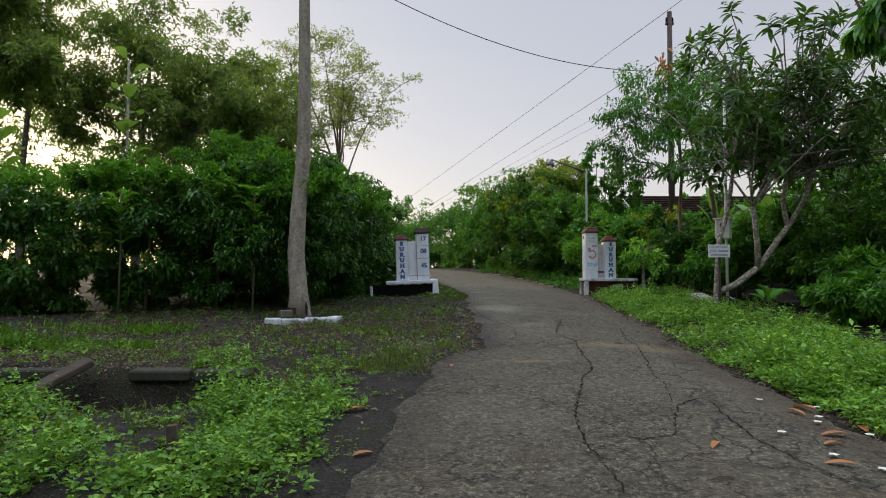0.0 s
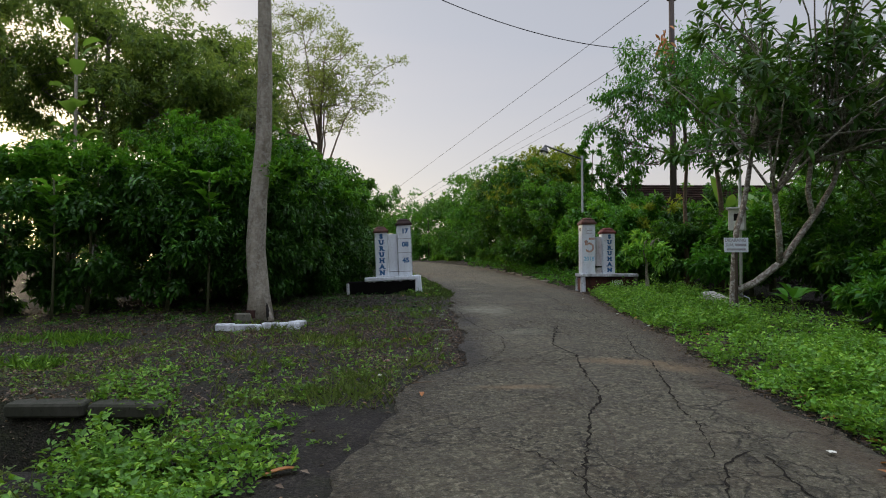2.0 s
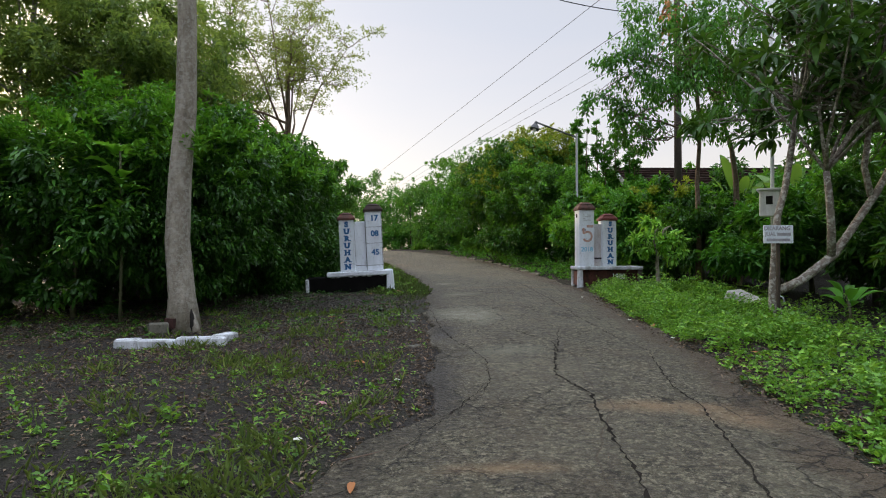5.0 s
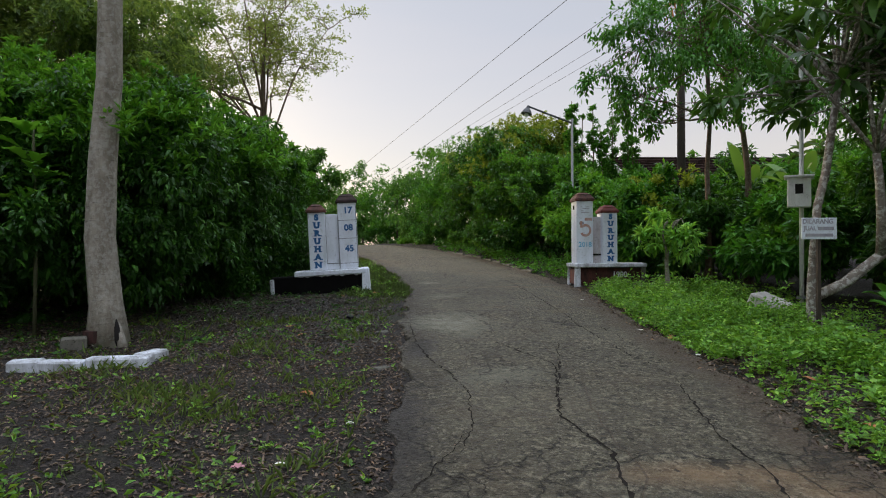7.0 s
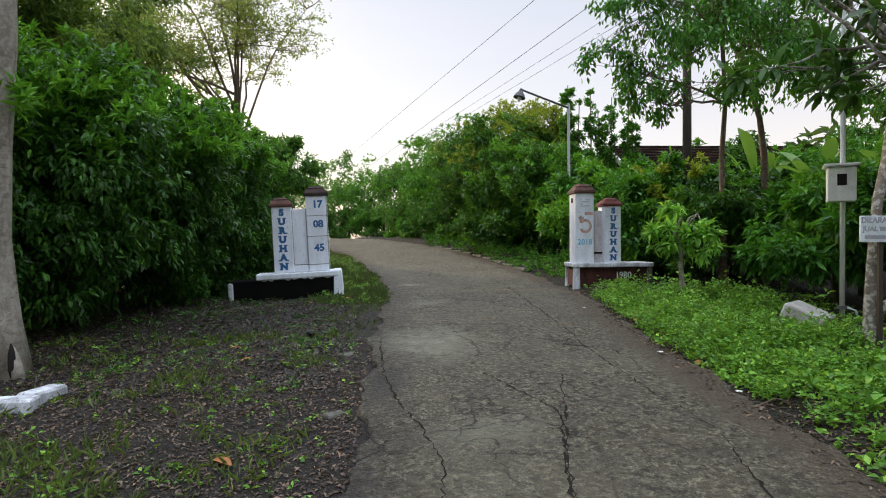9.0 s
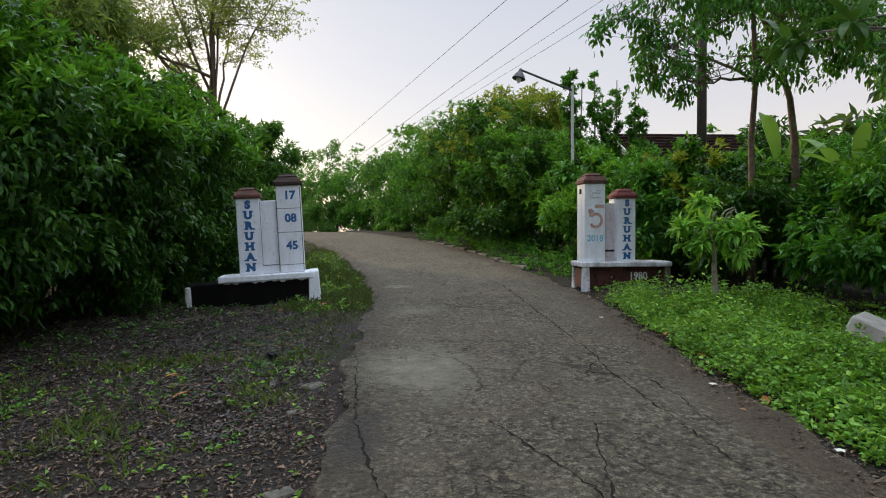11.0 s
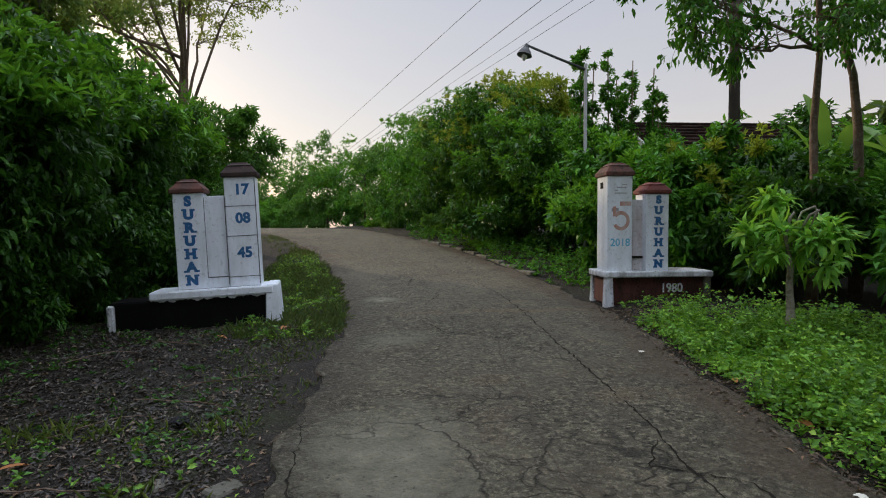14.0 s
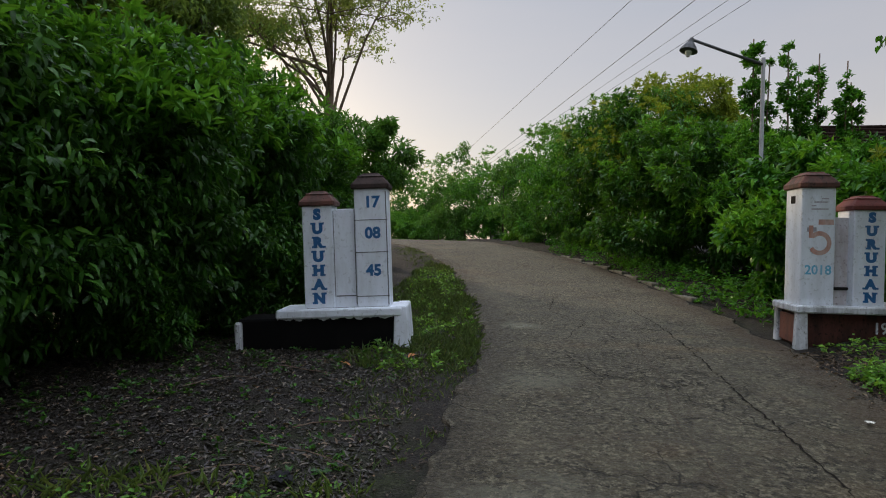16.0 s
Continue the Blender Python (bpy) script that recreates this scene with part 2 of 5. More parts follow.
    wash = n.math("MULTIPLY", n.ramp(side, [(0.0, 0.0), (0.06, 1.0), (0.28, 0.85), (0.52, 0.0)]), n.ramp(n.noise(1.1, 3), [(0.3, 0.55), (0.55, 0.9)]))
    c = n.mix(wash, c, n.ramp(n.noise(45, 4, 0.7), [(0.35, (0.050, 0.036, 0.024)), (0.65, (0.115, 0.085, 0.060))]))
    soil = n.math("MULTIPLY", n.ramp(n.math("MULTIPLY", side, -1.0), [(0.0, 0.0), (0.02, 0.95), (0.22, 0.6), (0.50, 0.0)]), n.ramp(n.noise(6, 6, 0.75), [(0.35, 1.0), (0.62, 0.35)]))
    c = n.mix(soil, c, n.ramp(n.noise(38, 5, 0.7), [(0.34, (0.010, 0.008, 0.006)), (0.66, (0.060, 0.049, 0.037))]))
    wob = n.put("ShaderNodeVectorMath", {0: n.where(), 1: n.put("ShaderNodeVectorMath", {0: n.put("ShaderNodeTexNoise", {"Vector": n.where(), "Scale": 2.0, "Detail": 5.0}).outputs["Color"], "Scale": 0.9}, operation="SCALE").outputs[0]}, operation="ADD").outputs[0]
    hair = n.put("ShaderNodeTexVoronoi", {"Vector": wob, "Scale": 1.15}, feature="DISTANCE_TO_EDGE").outputs["Distance"]
    crack = n.math("MULTIPLY", n.ramp(hair, [(0.004, 0.9), (0.016, 0.0)]), n.ramp(n.noise(0.8, 2), [(0.43, 0.0), (0.55, 0.85)]))
    net = n.put("ShaderNodeTexVoronoi", {"Vector": wob, "Scale": 2.3}, feature="DISTANCE_TO_EDGE").outputs["Distance"]
    craze = n.math("MULTIPLY", n.ramp(net, [(0.006, 0.85), (0.024, 0.0)]), n.ramp(n.noise(0.65, 3), [(0.52, 0.0), (0.60, 0.85)]))
    crack = n.math("MAXIMUM", crack, craze)
    c = n.mix(crack, c, (0.022, 0.019, 0.016))
    pit = n.ramp(n.noise(19, 6, 0.72), [(0.33, 0.8), (0.42, 0.0)])
    c = n.mix(pit, c, (0.030, 0.024, 0.019))
    c = n.mix(1.0, c, (1.03, 1.0, 0.90), "MULTIPLY")
    h = n.math("SUBTRACT", n.math("ADD", n.math("MULTIPLY", fine, 0.5), n.math("SUBTRACT", mid, stone.outputs["Distance"])), n.math("MULTIPLY", crack, 1.5))
    return n.finish(c, n.ramp(mid, [(0.3, 0.62), (0.7, 0.85)]), n.bump(n.math("ADD", h, n.math("MULTIPLY", blot, 1.0)), 1.0, 0.024), spec=0.3)


def paint_material(name, base, dirt, amount=0.5, rough=0.6):
    """Painted plaster with stains and chips."""
    n = Nodes(name)
    st = n.noise(3.0, 6, 0.7, n.put("ShaderNodeMapping", {"Vector": n.where(), "Scale": (1.6, 1.6, 0.5)}).outputs[0])
    f = n.noise(24, 5, 0.7)
    c = n.mix(n.math("MULTIPLY", n.ramp(st, [(0.42, 0.0), (0.66, 1.0)]), amount), base, dirt)
    c = n.mix(n.math("MULTIPLY", n.ramp(f, [(0.57, 0.0), (0.64, 1.0)]), amount * 0.85), c, tuple(v * 0.55 for v in dirt))
    return n.finish(c, rough, n.bump(n.math("ADD", f, n.noise(120, 2)), 0.35, 0.006), spec=0.3 if max(base) > 0.05 else 0.08)


M_GROUND = ground_material()
M_ROAD = road_material()
M_WHITE = paint_material("white_paint", (0.80, 0.85, 0.92), (0.46, 0.48, 0.48), 0.42)
M_WHITE_WORN = paint_material("worn_white_paint", (0.72, 0.75, 0.79), (0.15, 0.145, 0.13), 0.8)
M_PINK = paint_material("stained_white_paint", (0.66, 0.64, 0.66), (0.36, 0.27, 0.25), 0.7)
M_RED = paint_material("red_brown_paint", (0.085, 0.032, 0.026), (0.025, 0.02, 0.017), 0.8)
M_BRICKRED = paint_material("brick_red_paint", (0.27, 0.10, 0.07), (0.09, 0.06, 0.05), 0.6)
M_CAP = paint_material("mossy_cap", (0.15, 0.065, 0.05), (0.045, 0.04, 0.032), 0.95, 0.85)
M_CAP_RED = paint_material("dark_red_cap", (0.16, 0.04, 0.032), (0.07, 0.035, 0.03), 0.6, 0.75)
M_CAP_DARK = paint_material("blackened_cap", (0.055, 0.035, 0.03), (0.022, 0.02, 0.018), 0.9, 0.85)
M_BLACK = paint_material("black_base_paint", (0.005, 0.005, 0.005), (0.012, 0.011, 0.010), 0.5, 0.85)
M_BLUE = paint_material("blue_lettering", (0.016, 0.115, 0.30), (0.10, 0.19, 0.30), 0.4)
M_BASE_BLOTCHED = paint_material("black_blotched_red_paint", (0.085, 0.030, 0.022), (0.010, 0.009, 0.008), 0.95, 0.85)
M_CYAN = paint_material("cyan_lettering", (0.16, 0.50, 0.70), (0.5, 0.6, 0.66), 0.5)
M_ORANGE = paint_material("faded_orange_print", (0.47, 0.23, 0.17), (0.62, 0.52, 0.49), 0.85)
M_GREYPRINT = paint_material("faded_grey_print", (0.30, 0.29, 0.33), (0.55, 0.54, 0.55), 0.7)
M_LINE = paint_material("dark_joint", (0.10, 0.10, 0.11), (0.2, 0.2, 0.2), 0.3)
M_CONCRETE = paint_material("old_concrete", (0.15, 0.14, 0.115), (0.045, 0.05, 0.03), 0.95, 0.9)
M_DARKSTONE = paint_material("dark_mossy_stone", (0.060, 0.056, 0.044), (0.025, 0.03, 0.015), 0.9, 0.95)
M_STEEL = paint_material("galvanised_steel", (0.20, 0.215, 0.21), (0.15, 0.14, 0.12), 0.5, 0.45)
M_LAMP = paint_material("dark_lamp_metal", (0.075, 0.078, 0.080), (0.05, 0.045, 0.04), 0.5, 0.5)
M_POLE = paint_material("weathered_pole", (0.075, 0.058, 0.050), (0.035, 0.03, 0.026), 0.7, 0.85)
M_WIRE = paint_material("black_cable", (0.02, 0.02, 0.022), (0.03, 0.03, 0.03), 0.2, 0.6)
M_TILE = paint_material("dark_roof_tile", (0.038, 0.021, 0.016), (0.012, 0.012, 0.009), 0.8, 0.95)
M_PLASTER = paint_material("plaster", (0.55, 0.52, 0.47), (0.28, 0.26, 0.22), 0.6, 0.85)
M_CABINET = paint_material("pale_metal", (0.80, 0.81, 0.78), (0.42, 0.40, 0.35), 0.4, 0.5)
M_WOOD = paint_material("rough_wood", (0.075, 0.058, 0.043), (0.035, 0.03, 0.022), 0.7, 0.9)
M_DARK = paint_material("near_black", (0.02, 0.018, 0.016), (0.03, 0.03, 0.03), 0.3, 0.9)


# ---- geometry helpers ----
def unit(a):
    return a / np.maximum(np.linalg.norm(a, axis=-1, keepdims=True), 1e-9)


class Geo:
    """Gathers vertices and faces for one mesh."""

    def __init__(self):
        self.v, self.f, self.n = [], [], 0

    def add(self, verts, faces):
        self.v.append(np.asarray(verts, float).reshape(-1, 3))
        self.f += [tuple(i + self.n for i in f) for f in faces]
        self.n += len(self.v[-1])
        return self

    def tube(self, pts, radii, k=8, wobble=0.0, rng=None):
        pts = np.asarray(pts, float)
        tan = unit(np.gradient(pts, axis=0))
        ref = np.array([0.31, 0.95, 0.05]) if abs(tan[0][2]) > 0.6 else np.array([0, 0, 1.0])
        verts = []
        for p, t, r in zip(pts, tan, radii):
            u = unit(np.cross(t, ref))
            w = np.cross(t, u)
            for i in range(k):
                a = 2 * math.pi * i / k
                q = r * (1 + (wobble * math.sin(3 * a + p[2] * 1.7) if wobble else 0))
                verts.append(p + q * (math.cos(a) * u + math.sin(a) * w))
        m = len(pts)
        faces = [(j * k + i, j * k + (i + 1) % k, (j + 1) * k + (i + 1) % k, (j + 1) * k + i) for j in range(m - 1) for i in range(k)]
        faces += [tuple(range(k))[::-1], tuple((m - 1) * k + i for i in range(k))]
        return self.add(verts, faces)

    def box(self, x0, y0, z0, x1, y1, z1, bevel=0.0, taper=0.0):
        """A box with chamfered upright edges and top; taper draws the top in."""
        b = min(bevel, (x1 - x0) / 3, (y1 - y0) / 3, (z1 - z0) / 3)
        if b <= 0:
            t = taper
            v = [(x0, y0, z0), (x1, y0, z0), (x1, y1, z0), (x0, y1, z0), (x0 + t, y0 + t, z1), (x1 - t, y0 + t, z1), (x1 - t, y1 - t, z1), (x0 + t, y1 - t, z1)]
            return self.add(v, [(3, 2, 1, 0), (4, 5, 6, 7), (0, 1, 5, 4), (1, 2, 6, 5), (2, 3, 7, 6), (3, 0, 4, 7)])

        def ring(z, d):
            X0, X1, Y0, Y1 = x0 + d, x1 - d, y0 + d, y1 - d
            return [(X0 + b, Y0, z), (X1 - b, Y0, z), (X1, Y0 + b, z), (X1, Y1 - b, z), (X1 - b, Y1, z), (X0 + b, Y1, z), (X0, Y1 - b, z), (X0, Y0 + b, z)]
        v = ring(z0, b * 0.7) + ring(z0 + b, 0) + ring(z1 - b, taper) + ring(z1, taper + b * 0.7)
        f = [tuple(range(8))[::-1], tuple(range(24, 32))]
        f += [(j * 8 + i, j * 8 + (i + 1) % 8, (j + 1) * 8 + (i + 1) % 8, (j + 1) * 8 + i) for j in range(3) for i in range(8)]
        return self.add(v, f)

    def mesh(self, name):
        me = bpy.data.meshes.new(name)
        me.from_pydata(np.concatenate(self.v).tolist(), [], self.f)
        return me


def part(name, geo, material, parent=None, label="", smooth=False):
    me = geo if isinstance(geo, bpy.types.Mesh) else geo.mesh(name)
    if not me.materials:
        me.materials.append(material)
    if smooth:
        me.polygons.foreach_set("use_smooth", [True] * len(me.polygons))
    ob = new(name, me)
    ob.parent = parent
    if label:
        ob["label"] = label
    return ob


def thing(name, m, label, category, group="", kind=""):
    ob = new(name)
    ob.matrix_world = m
    return tagged(ob, label, category, group, kind)


def leaf_geo(name, P, D, L, W, rng, fold=0.25, bend=0.25, seg=2, flat=0.0):
    """Many leaves in one mesh: at P, growing along D, of length L and width W; seg 1: two triangles each, seg 2: four, curved."""
    n = len(P)
    D = unit(D)
    up = unit(np.array([0, 0, 1.0]) + rng.normal(0, 0.25 + 0.4 * (1 - flat), (n, 3)))
    S = unit(np.cross(D, up) + rng.normal(0, 0.01, (n, 3)))
    N = np.cross(S, D)
    L, W = np.broadcast_to(L, n)[:, None], np.broadcast_to(W, n)[:, None]
    if seg == 1:
        V = np.stack([P, P + D * L * 0.45 + S * W / 2 + N * W * fold, P + D * L - N * L * bend * 0.5, P + D * L * 0.45 - S * W / 2 + N * W * fold], 1)
        T = np.array([[0, 1, 2], [0, 2, 3]])
    else:
        a, b = P + D * L * 0.30 - N * L * bend * 0.04, P + D * L * 0.68 - N * L * bend * 0.3
        V = np.stack([P, a + S * W * 0.5 + N * W * fold * 0.4, b + S * W * 0.42 + N * W * fold * 0.3, P + D * L * 0.97 - N * L * bend, b - S * W * 0.42 + N * W * fold * 0.3, a - S * W * 0.5 + N * W * fold * 0.4], 1)
        T = np.array([[0, 1, 5], [1, 2, 5], [2, 4, 5], [2, 3, 4]])
    k = V.shape[1]
    F = (T[None] + (np.arange(n) * k)[:, None, None]).reshape(-1, 3)
    me = bpy.data.meshes.new(name)
    me.vertices.add(n * k)
    me.vertices.foreach_set("co", V.astype(np.float32).ravel())
    me.loops.add(F.size)
    me.loops.foreach_set("vertex_index", F.astype(np.int32).ravel())
    me.polygons.add(len(F))
    me.polygons.foreach_set("loop_start", (np.arange(len(F)) * 3).astype(np.int32))
    me.polygons.foreach_set("loop_total", np.full(len(F), 3, np.int32))
    me.polygons.foreach_set("use_smooth", np.ones(len(F), bool))
    me.update(calc_edges=True)
    return me


def sphere_dirs(n, rng):
    return unit(rng.normal(0, 1, (n, 3)))


def blob_points(blobs, n, rng, shell=2.4, rough=0.35, sub=34):
    """Clump centres in lumpy ellipsoids (x, y, z, rx, ry, rz): shoots of about sub clumps each, with gaps between, thicker towards the skin; and the outward way of each."""
    size = np.array([(b[3] * b[4] * b[5]) ** 0.67 for b in blobs])
    m = max(3 * len(blobs), n // sub)
    pick = rng.choice(len(blobs), m, p=size / size.sum())
    B = np.array(blobs)[pick]
    d = sphere_dirs(m, rng)
    lump = np.array([noise.noise(Vector((v[0] * 1.9 + b * 7.3, v[1] * 1.9, v[2] * 1.9))) for v, b in zip(d, pick)])
    r = rng.random(m) ** (1 / shell) * (1 + rough * 1.2 * lump) * 0.92
    shoot = B[:, :3] + d * B[:, 3:] * r[:, None]
    k = rng.integers(0, m, n)
    reach = (B[:, 3:].prod(1) ** (1 / 3) * 0.30 * rng.uniform(0.6, 1.4, m))[k][:, None]
    e = sphere_dirs(n, rng) * rng.random((n, 1)) ** 0.45
    e[:, 2] *= 0.75
    return shoot[k] + e * reach + d[k] * reach * 0.25, unit(d[k] * 0.6 + e)


def clumps(C, out, k, spread, rng, droop=0.2, open_=0.9):
    """k leaves round each point of C: where they start and which way they grow."""
    P = np.repeat(C, k, 0)
    o = np.repeat(out, k, 0)
    D = unit(o * 0.55 + sphere_dirs(len(P), rng) * open_ + np.array([0, 0, -droop]))
    return P + sphere_dirs(len(P), rng) * spread * rng.random((len(P), 1)), D


def curve_pts(a, b, n, sag, rng, jitter=0.04):
    t = np.linspace(0, 1, n)[:, None]
    a, b = np.asarray(a, float), np.asarray(b, float)
    p = a + (b - a) * t
    p[:, 2] += (sag * 4 * t * (1 - t))[:, 0]
    w = np.cumsum(rng.normal(0, jitter, (n, 3)), 0) * np.sin(t * math.pi)
    return p + w


def blade(root, tip, width, arch, lobes=0, n=9):
    """One large leaf, folded along its rib, arching from root to tip."""
    a, b = np.array(root, float), np.array(tip, float)
    t = np.linspace(0, 1, n)
    p = a + np.outer(t, b - a)
    p[:, 2] += arch * 4 * t * (1 - t)
    side = unit(np.cross(b - a, (0, 0, 1)) + 1e-6)
    w = width * 0.5 * np.sin(np.clip(t * 0.94 + 0.05, 0, 1) * math.pi) ** 0.6
    if lobes:
        w = w * (1 - 0.35 * (np.arange(n) % 2))
    L, R = p + side * w[:, None], p - side * w[:, None]
    L[:, 2] += w * 0.35
    R[:, 2] += w * 0.35
    v = np.concatenate([L, p, R])
    f = [(k * n + i, k * n + i + 1, (k + 1) * n + i + 1, (k + 1) * n + i) for k in range(2) for i in range(n - 1)]
    return v, f


# ---- lie of the land ----
Y_K = np.array([-400, -60, -5, 0, 4, 7.4, 10, 13, 16, 19, 22, 25, 30, 36, 45, 60, 400])
Z_K = np.array([-6, -3.5, -0.32, 0, 0.26, 0.46, 0.61, 0.77, 0.91, 0.99, 1.16, 1.38, 1.70, 1.93, 1.95, 1.6, 0.5])
Y_D = np.arange(-70, 130, 0.25)
kern = np.hanning(13) / np.hanning(13).sum()
Z_D = np.convolve(np.pad(np.interp(Y_D, Y_K, Z_K), 6, mode="edge"), kern, mode="valid")


def base_z(y):
    y = np.asarray(y, float)
    return np.where((y < -68) | (y > 128), np.interp(y, Y_K, Z_K), np.interp(y, Y_D, Z_D))


# the road: y along, left edge, right edge; past the crest it bends away to the left
R_Y = np.array([-6, 0, 4.3, 7.4, 7.9, 8.5, 10.9, 13.5, 16, 17.5, 20.8, 25.3, 29, 32, 36, 40])
R_L = np.array([-0.6, -0.6, -0.5, -0.08, 0.15, 0.55, 0.62, 0.55, 0.60, 0.66, 0.30, -0.70, -1.85, -3.0, -5.0, -8.0])
R_R = np.array([3.2, 3.2, 3.2, 3.2, 3.25, 3.35, 3.62, 3.72, 3.95, 4.12, 3.95, 3.10, 2.05, 1.1, -0.2, -2.4])


def road_l(y):
    return np.interp(y, R_Y, R_L)


def road_r(y):
    return np.interp(y, R_Y, R_R)


def wave(x, y, s, o=0.0):
    return np.sin(x * s * 1.3 + 1.7 + o) * np.sin(y * s + 0.6 + 2 * o) + 0.5 * np.sin(x * s * 2.7 - y * s * 1.9 + o)


def on_road(x, y, grow=0.0):
    return (x > road_l(y) - grow) & (x < road_r(y) + grow) & (y < 40)


def gz(x, y):
    """Height of the ground."""
    x, y = np.asarray(x, float), np.asarray(y, float)
    z = base_z(y) + 0.03 * wave(x, y, 1.1) + 0.012 * wave(x, y, 4.3, 1.0)
    near = np.clip(1 - np.maximum(road_l(y) - x, x - road_r(y)) / 0.8, 0, 1)
    z = z * (1 - near) + (base_z(y) - 0.01) * near
    z = z + 0.10 * np.clip((x - road_r(y) - 0.1) / 0.9, 0, 1) - 0.05 * np.clip((road_l(y) - x) / 0.5, 0, 1) * np.clip((y - 8) / 2, 0, 1) * np.clip((15 - y) / 2, 0, 1)
    # the ditch at the side of the clearing
    dx, dy = (x + 4.0) / 1.9, (y - 6.25) / 0.6
    z = z - 1.05 * np.exp(-(dx ** 6 + dy ** 6))
    # the bank falls away behind the planting
    z = z - 0.25 * np.clip((x - 7.0) / 3, 0, 1) - 0.15 * np.clip((-x - 6) / 3, 0, 1) * np.clip((y - 12) / 3, 0, 1)
    return np.where(on_road(x, y, -0.12), base_z(y) - 0.06, z)


def steps(*runs):
    out = []
    for a, b, s in runs:
        out += list(np.arange(a, b, s))
    return np.array(out + [runs[-1][1]])


def grid_mesh(name, X, Y, Z):
    h, w = X.shape
    i = np.arange(h * w).reshape(h, w)
    F = np.stack([i[:-1, :-1], i[:-1, 1:], i[1:, 1:], i[1:, :-1]], -1).reshape(-1, 4)
    me = bpy.data.meshes.new(name)
    me.from_pydata(np.stack([X, Y, Z], -1).reshape(-1, 3).tolist(), [], F.tolist())
    return me


gx = steps((-400, -60, 40), (-60, -14, 4), (-14, -7, 0.5), (-7, 7, 0.14), (7, 14, 0.5), (14, 60, 4), (60, 400, 40))
gy = steps((-400, -40, 40), (-40, 0, 4), (0, 3, 0.5), (3, 22, 0.14), (22, 44, 0.4), (44, 100, 4), (100, 400, 50))
GX, GY = np.meshgrid(gx, gy)
ground = part("ground", grid_mesh("ground", GX, GY, gz(GX, GY)), M_GROUND, smooth=True)
tagged(ground, "dark damp soil with moss and pebbles", "ground", kind="structure")

# road: a worn slab, proud of the soil, with a ragged edge
ry = np.arange(-6, 40.01, 0.12)
us = np.concatenate([[0.0, 0.004], np.linspace(0.012, 0.988, 46), [0.996, 1.0]])
U, RY = np.meshgrid(us, ry)
rag = lambda y, o: 0.05 * np.sin(y * 3.1 + o) + 0.03 * np.sin(y * 7.7 + 2 * o) + 0.02 * np.sin(y * 17.3 + o)
xl, xr = road_l(RY) + rag(RY, 0.3), road_r(RY) + rag(RY, 2.1)
RX = xl + (xr - xl) * U
edge = np.minimum(U, 1 - U) * (xr - xl)
RZ = base_z(RY) + 0.028 + 0.03 * np.sin(U * math.pi) + 0.006 * wave(RX, RY, 2.3) + 0.003 * wave(RX, RY, 9.0) - np.where(edge < 0.005, 0.12, 0) - 0.012 * np.exp(-edge / 0.06)
road_me = grid_mesh("road", RX, RY, RZ)
uv = road_me.uv_layers.new(name="across")
cor = np.empty(len(road_me.loops), np.int32)
road_me.loops.foreach_get("vertex_index", cor)
uv.data.foreach_set("uv", np.stack([edge * np.where(U < 0.5, -1, 1), RY], -1).reshape(-1, 2)[cor].astype(np.float32).ravel())
road = part("road", road_me, M_ROAD, smooth=True)
tagged(road, "cracked and patched old asphalt lane", "road", kind="structure")


def road_z(x, y):
    xl_, xr_ = road_l(y), road_r(y)
    u = np.clip((x - xl_) / (xr_ - xl_), 0, 1)
    return base_z(y) + 0.028 + 0.03 * np.sin(u * math.pi) + 0.006 * wave(x, y, 2.3) + 0.003 * wave(x, y, 9.0)


def surface_z(x, y):
    return np.where(on_road(x, y, -0.05), road_z(x, y), gz(x, y))


def G(x, y):
    return float(surface_z(x, y))


# ---- gates ----
def letters(text, size, bold):
    cu = bpy.data.curves.new("text", "FONT")
    cu.body, cu.size, cu.offset, cu.extrude = text, size, bold, 0.0015
    cu.align_x, cu.align_y = "CENTER", "CENTER"
    cu.resolution_u = 3
    ob = new("text", cu)
    me = bpy.data.meshes.new_from_object(ob.evaluated_get(bpy.context.evaluated_depsgraph_get()))
    bpy.data.objects.remove(ob)
    return me


SERIFS = {"U": "ac", "R": "abd", "H": "abcd", "A": "bd", "N": "abc"}


def slab(me, corners, w=0.055, h=0.022):
    """Slab serifs on a letter: a and b top and bottom of the first stem, c and d of the last."""
    x = [v.co.x for v in me.vertices]
    y = [v.co.y for v in me.vertices]
    z = [v.co.z for v in me.vertices]
    bm = bmesh.new()
    bm.from_mesh(me)
    for k in corners:
        cx = min(x) + 0.012 if k in "ab" else max(x) - 0.012
        cy = max(y) - h / 2 if k in "ac" else min(y) + h / 2
        m = Matrix.Translation((cx, cy, (min(z) + max(z)) / 2 + 0.0003)) @ Matrix.Diagonal((w, h, max(max(z) - min(z), 0.001), 1))
        bmesh.ops.create_cube(bm, size=1.0, matrix=m)
    bm.to_mesh(me)
    bm.free()
    return me


def write(name, text, size, x, y, z, material, parent, label="", bold=0.0, stretch=1.0):
    """Lettering on a face that looks towards -y."""
    me = letters(text, size, bold)
    ob = part(name, slab(me, SERIFS[text]) if text in SERIFS else me, material, parent, label)
    ob.matrix_basis = pose(x, y, z, 90, 0, 0) @ Matrix.Diagonal((stretch, 1, 1, 1))
    return ob


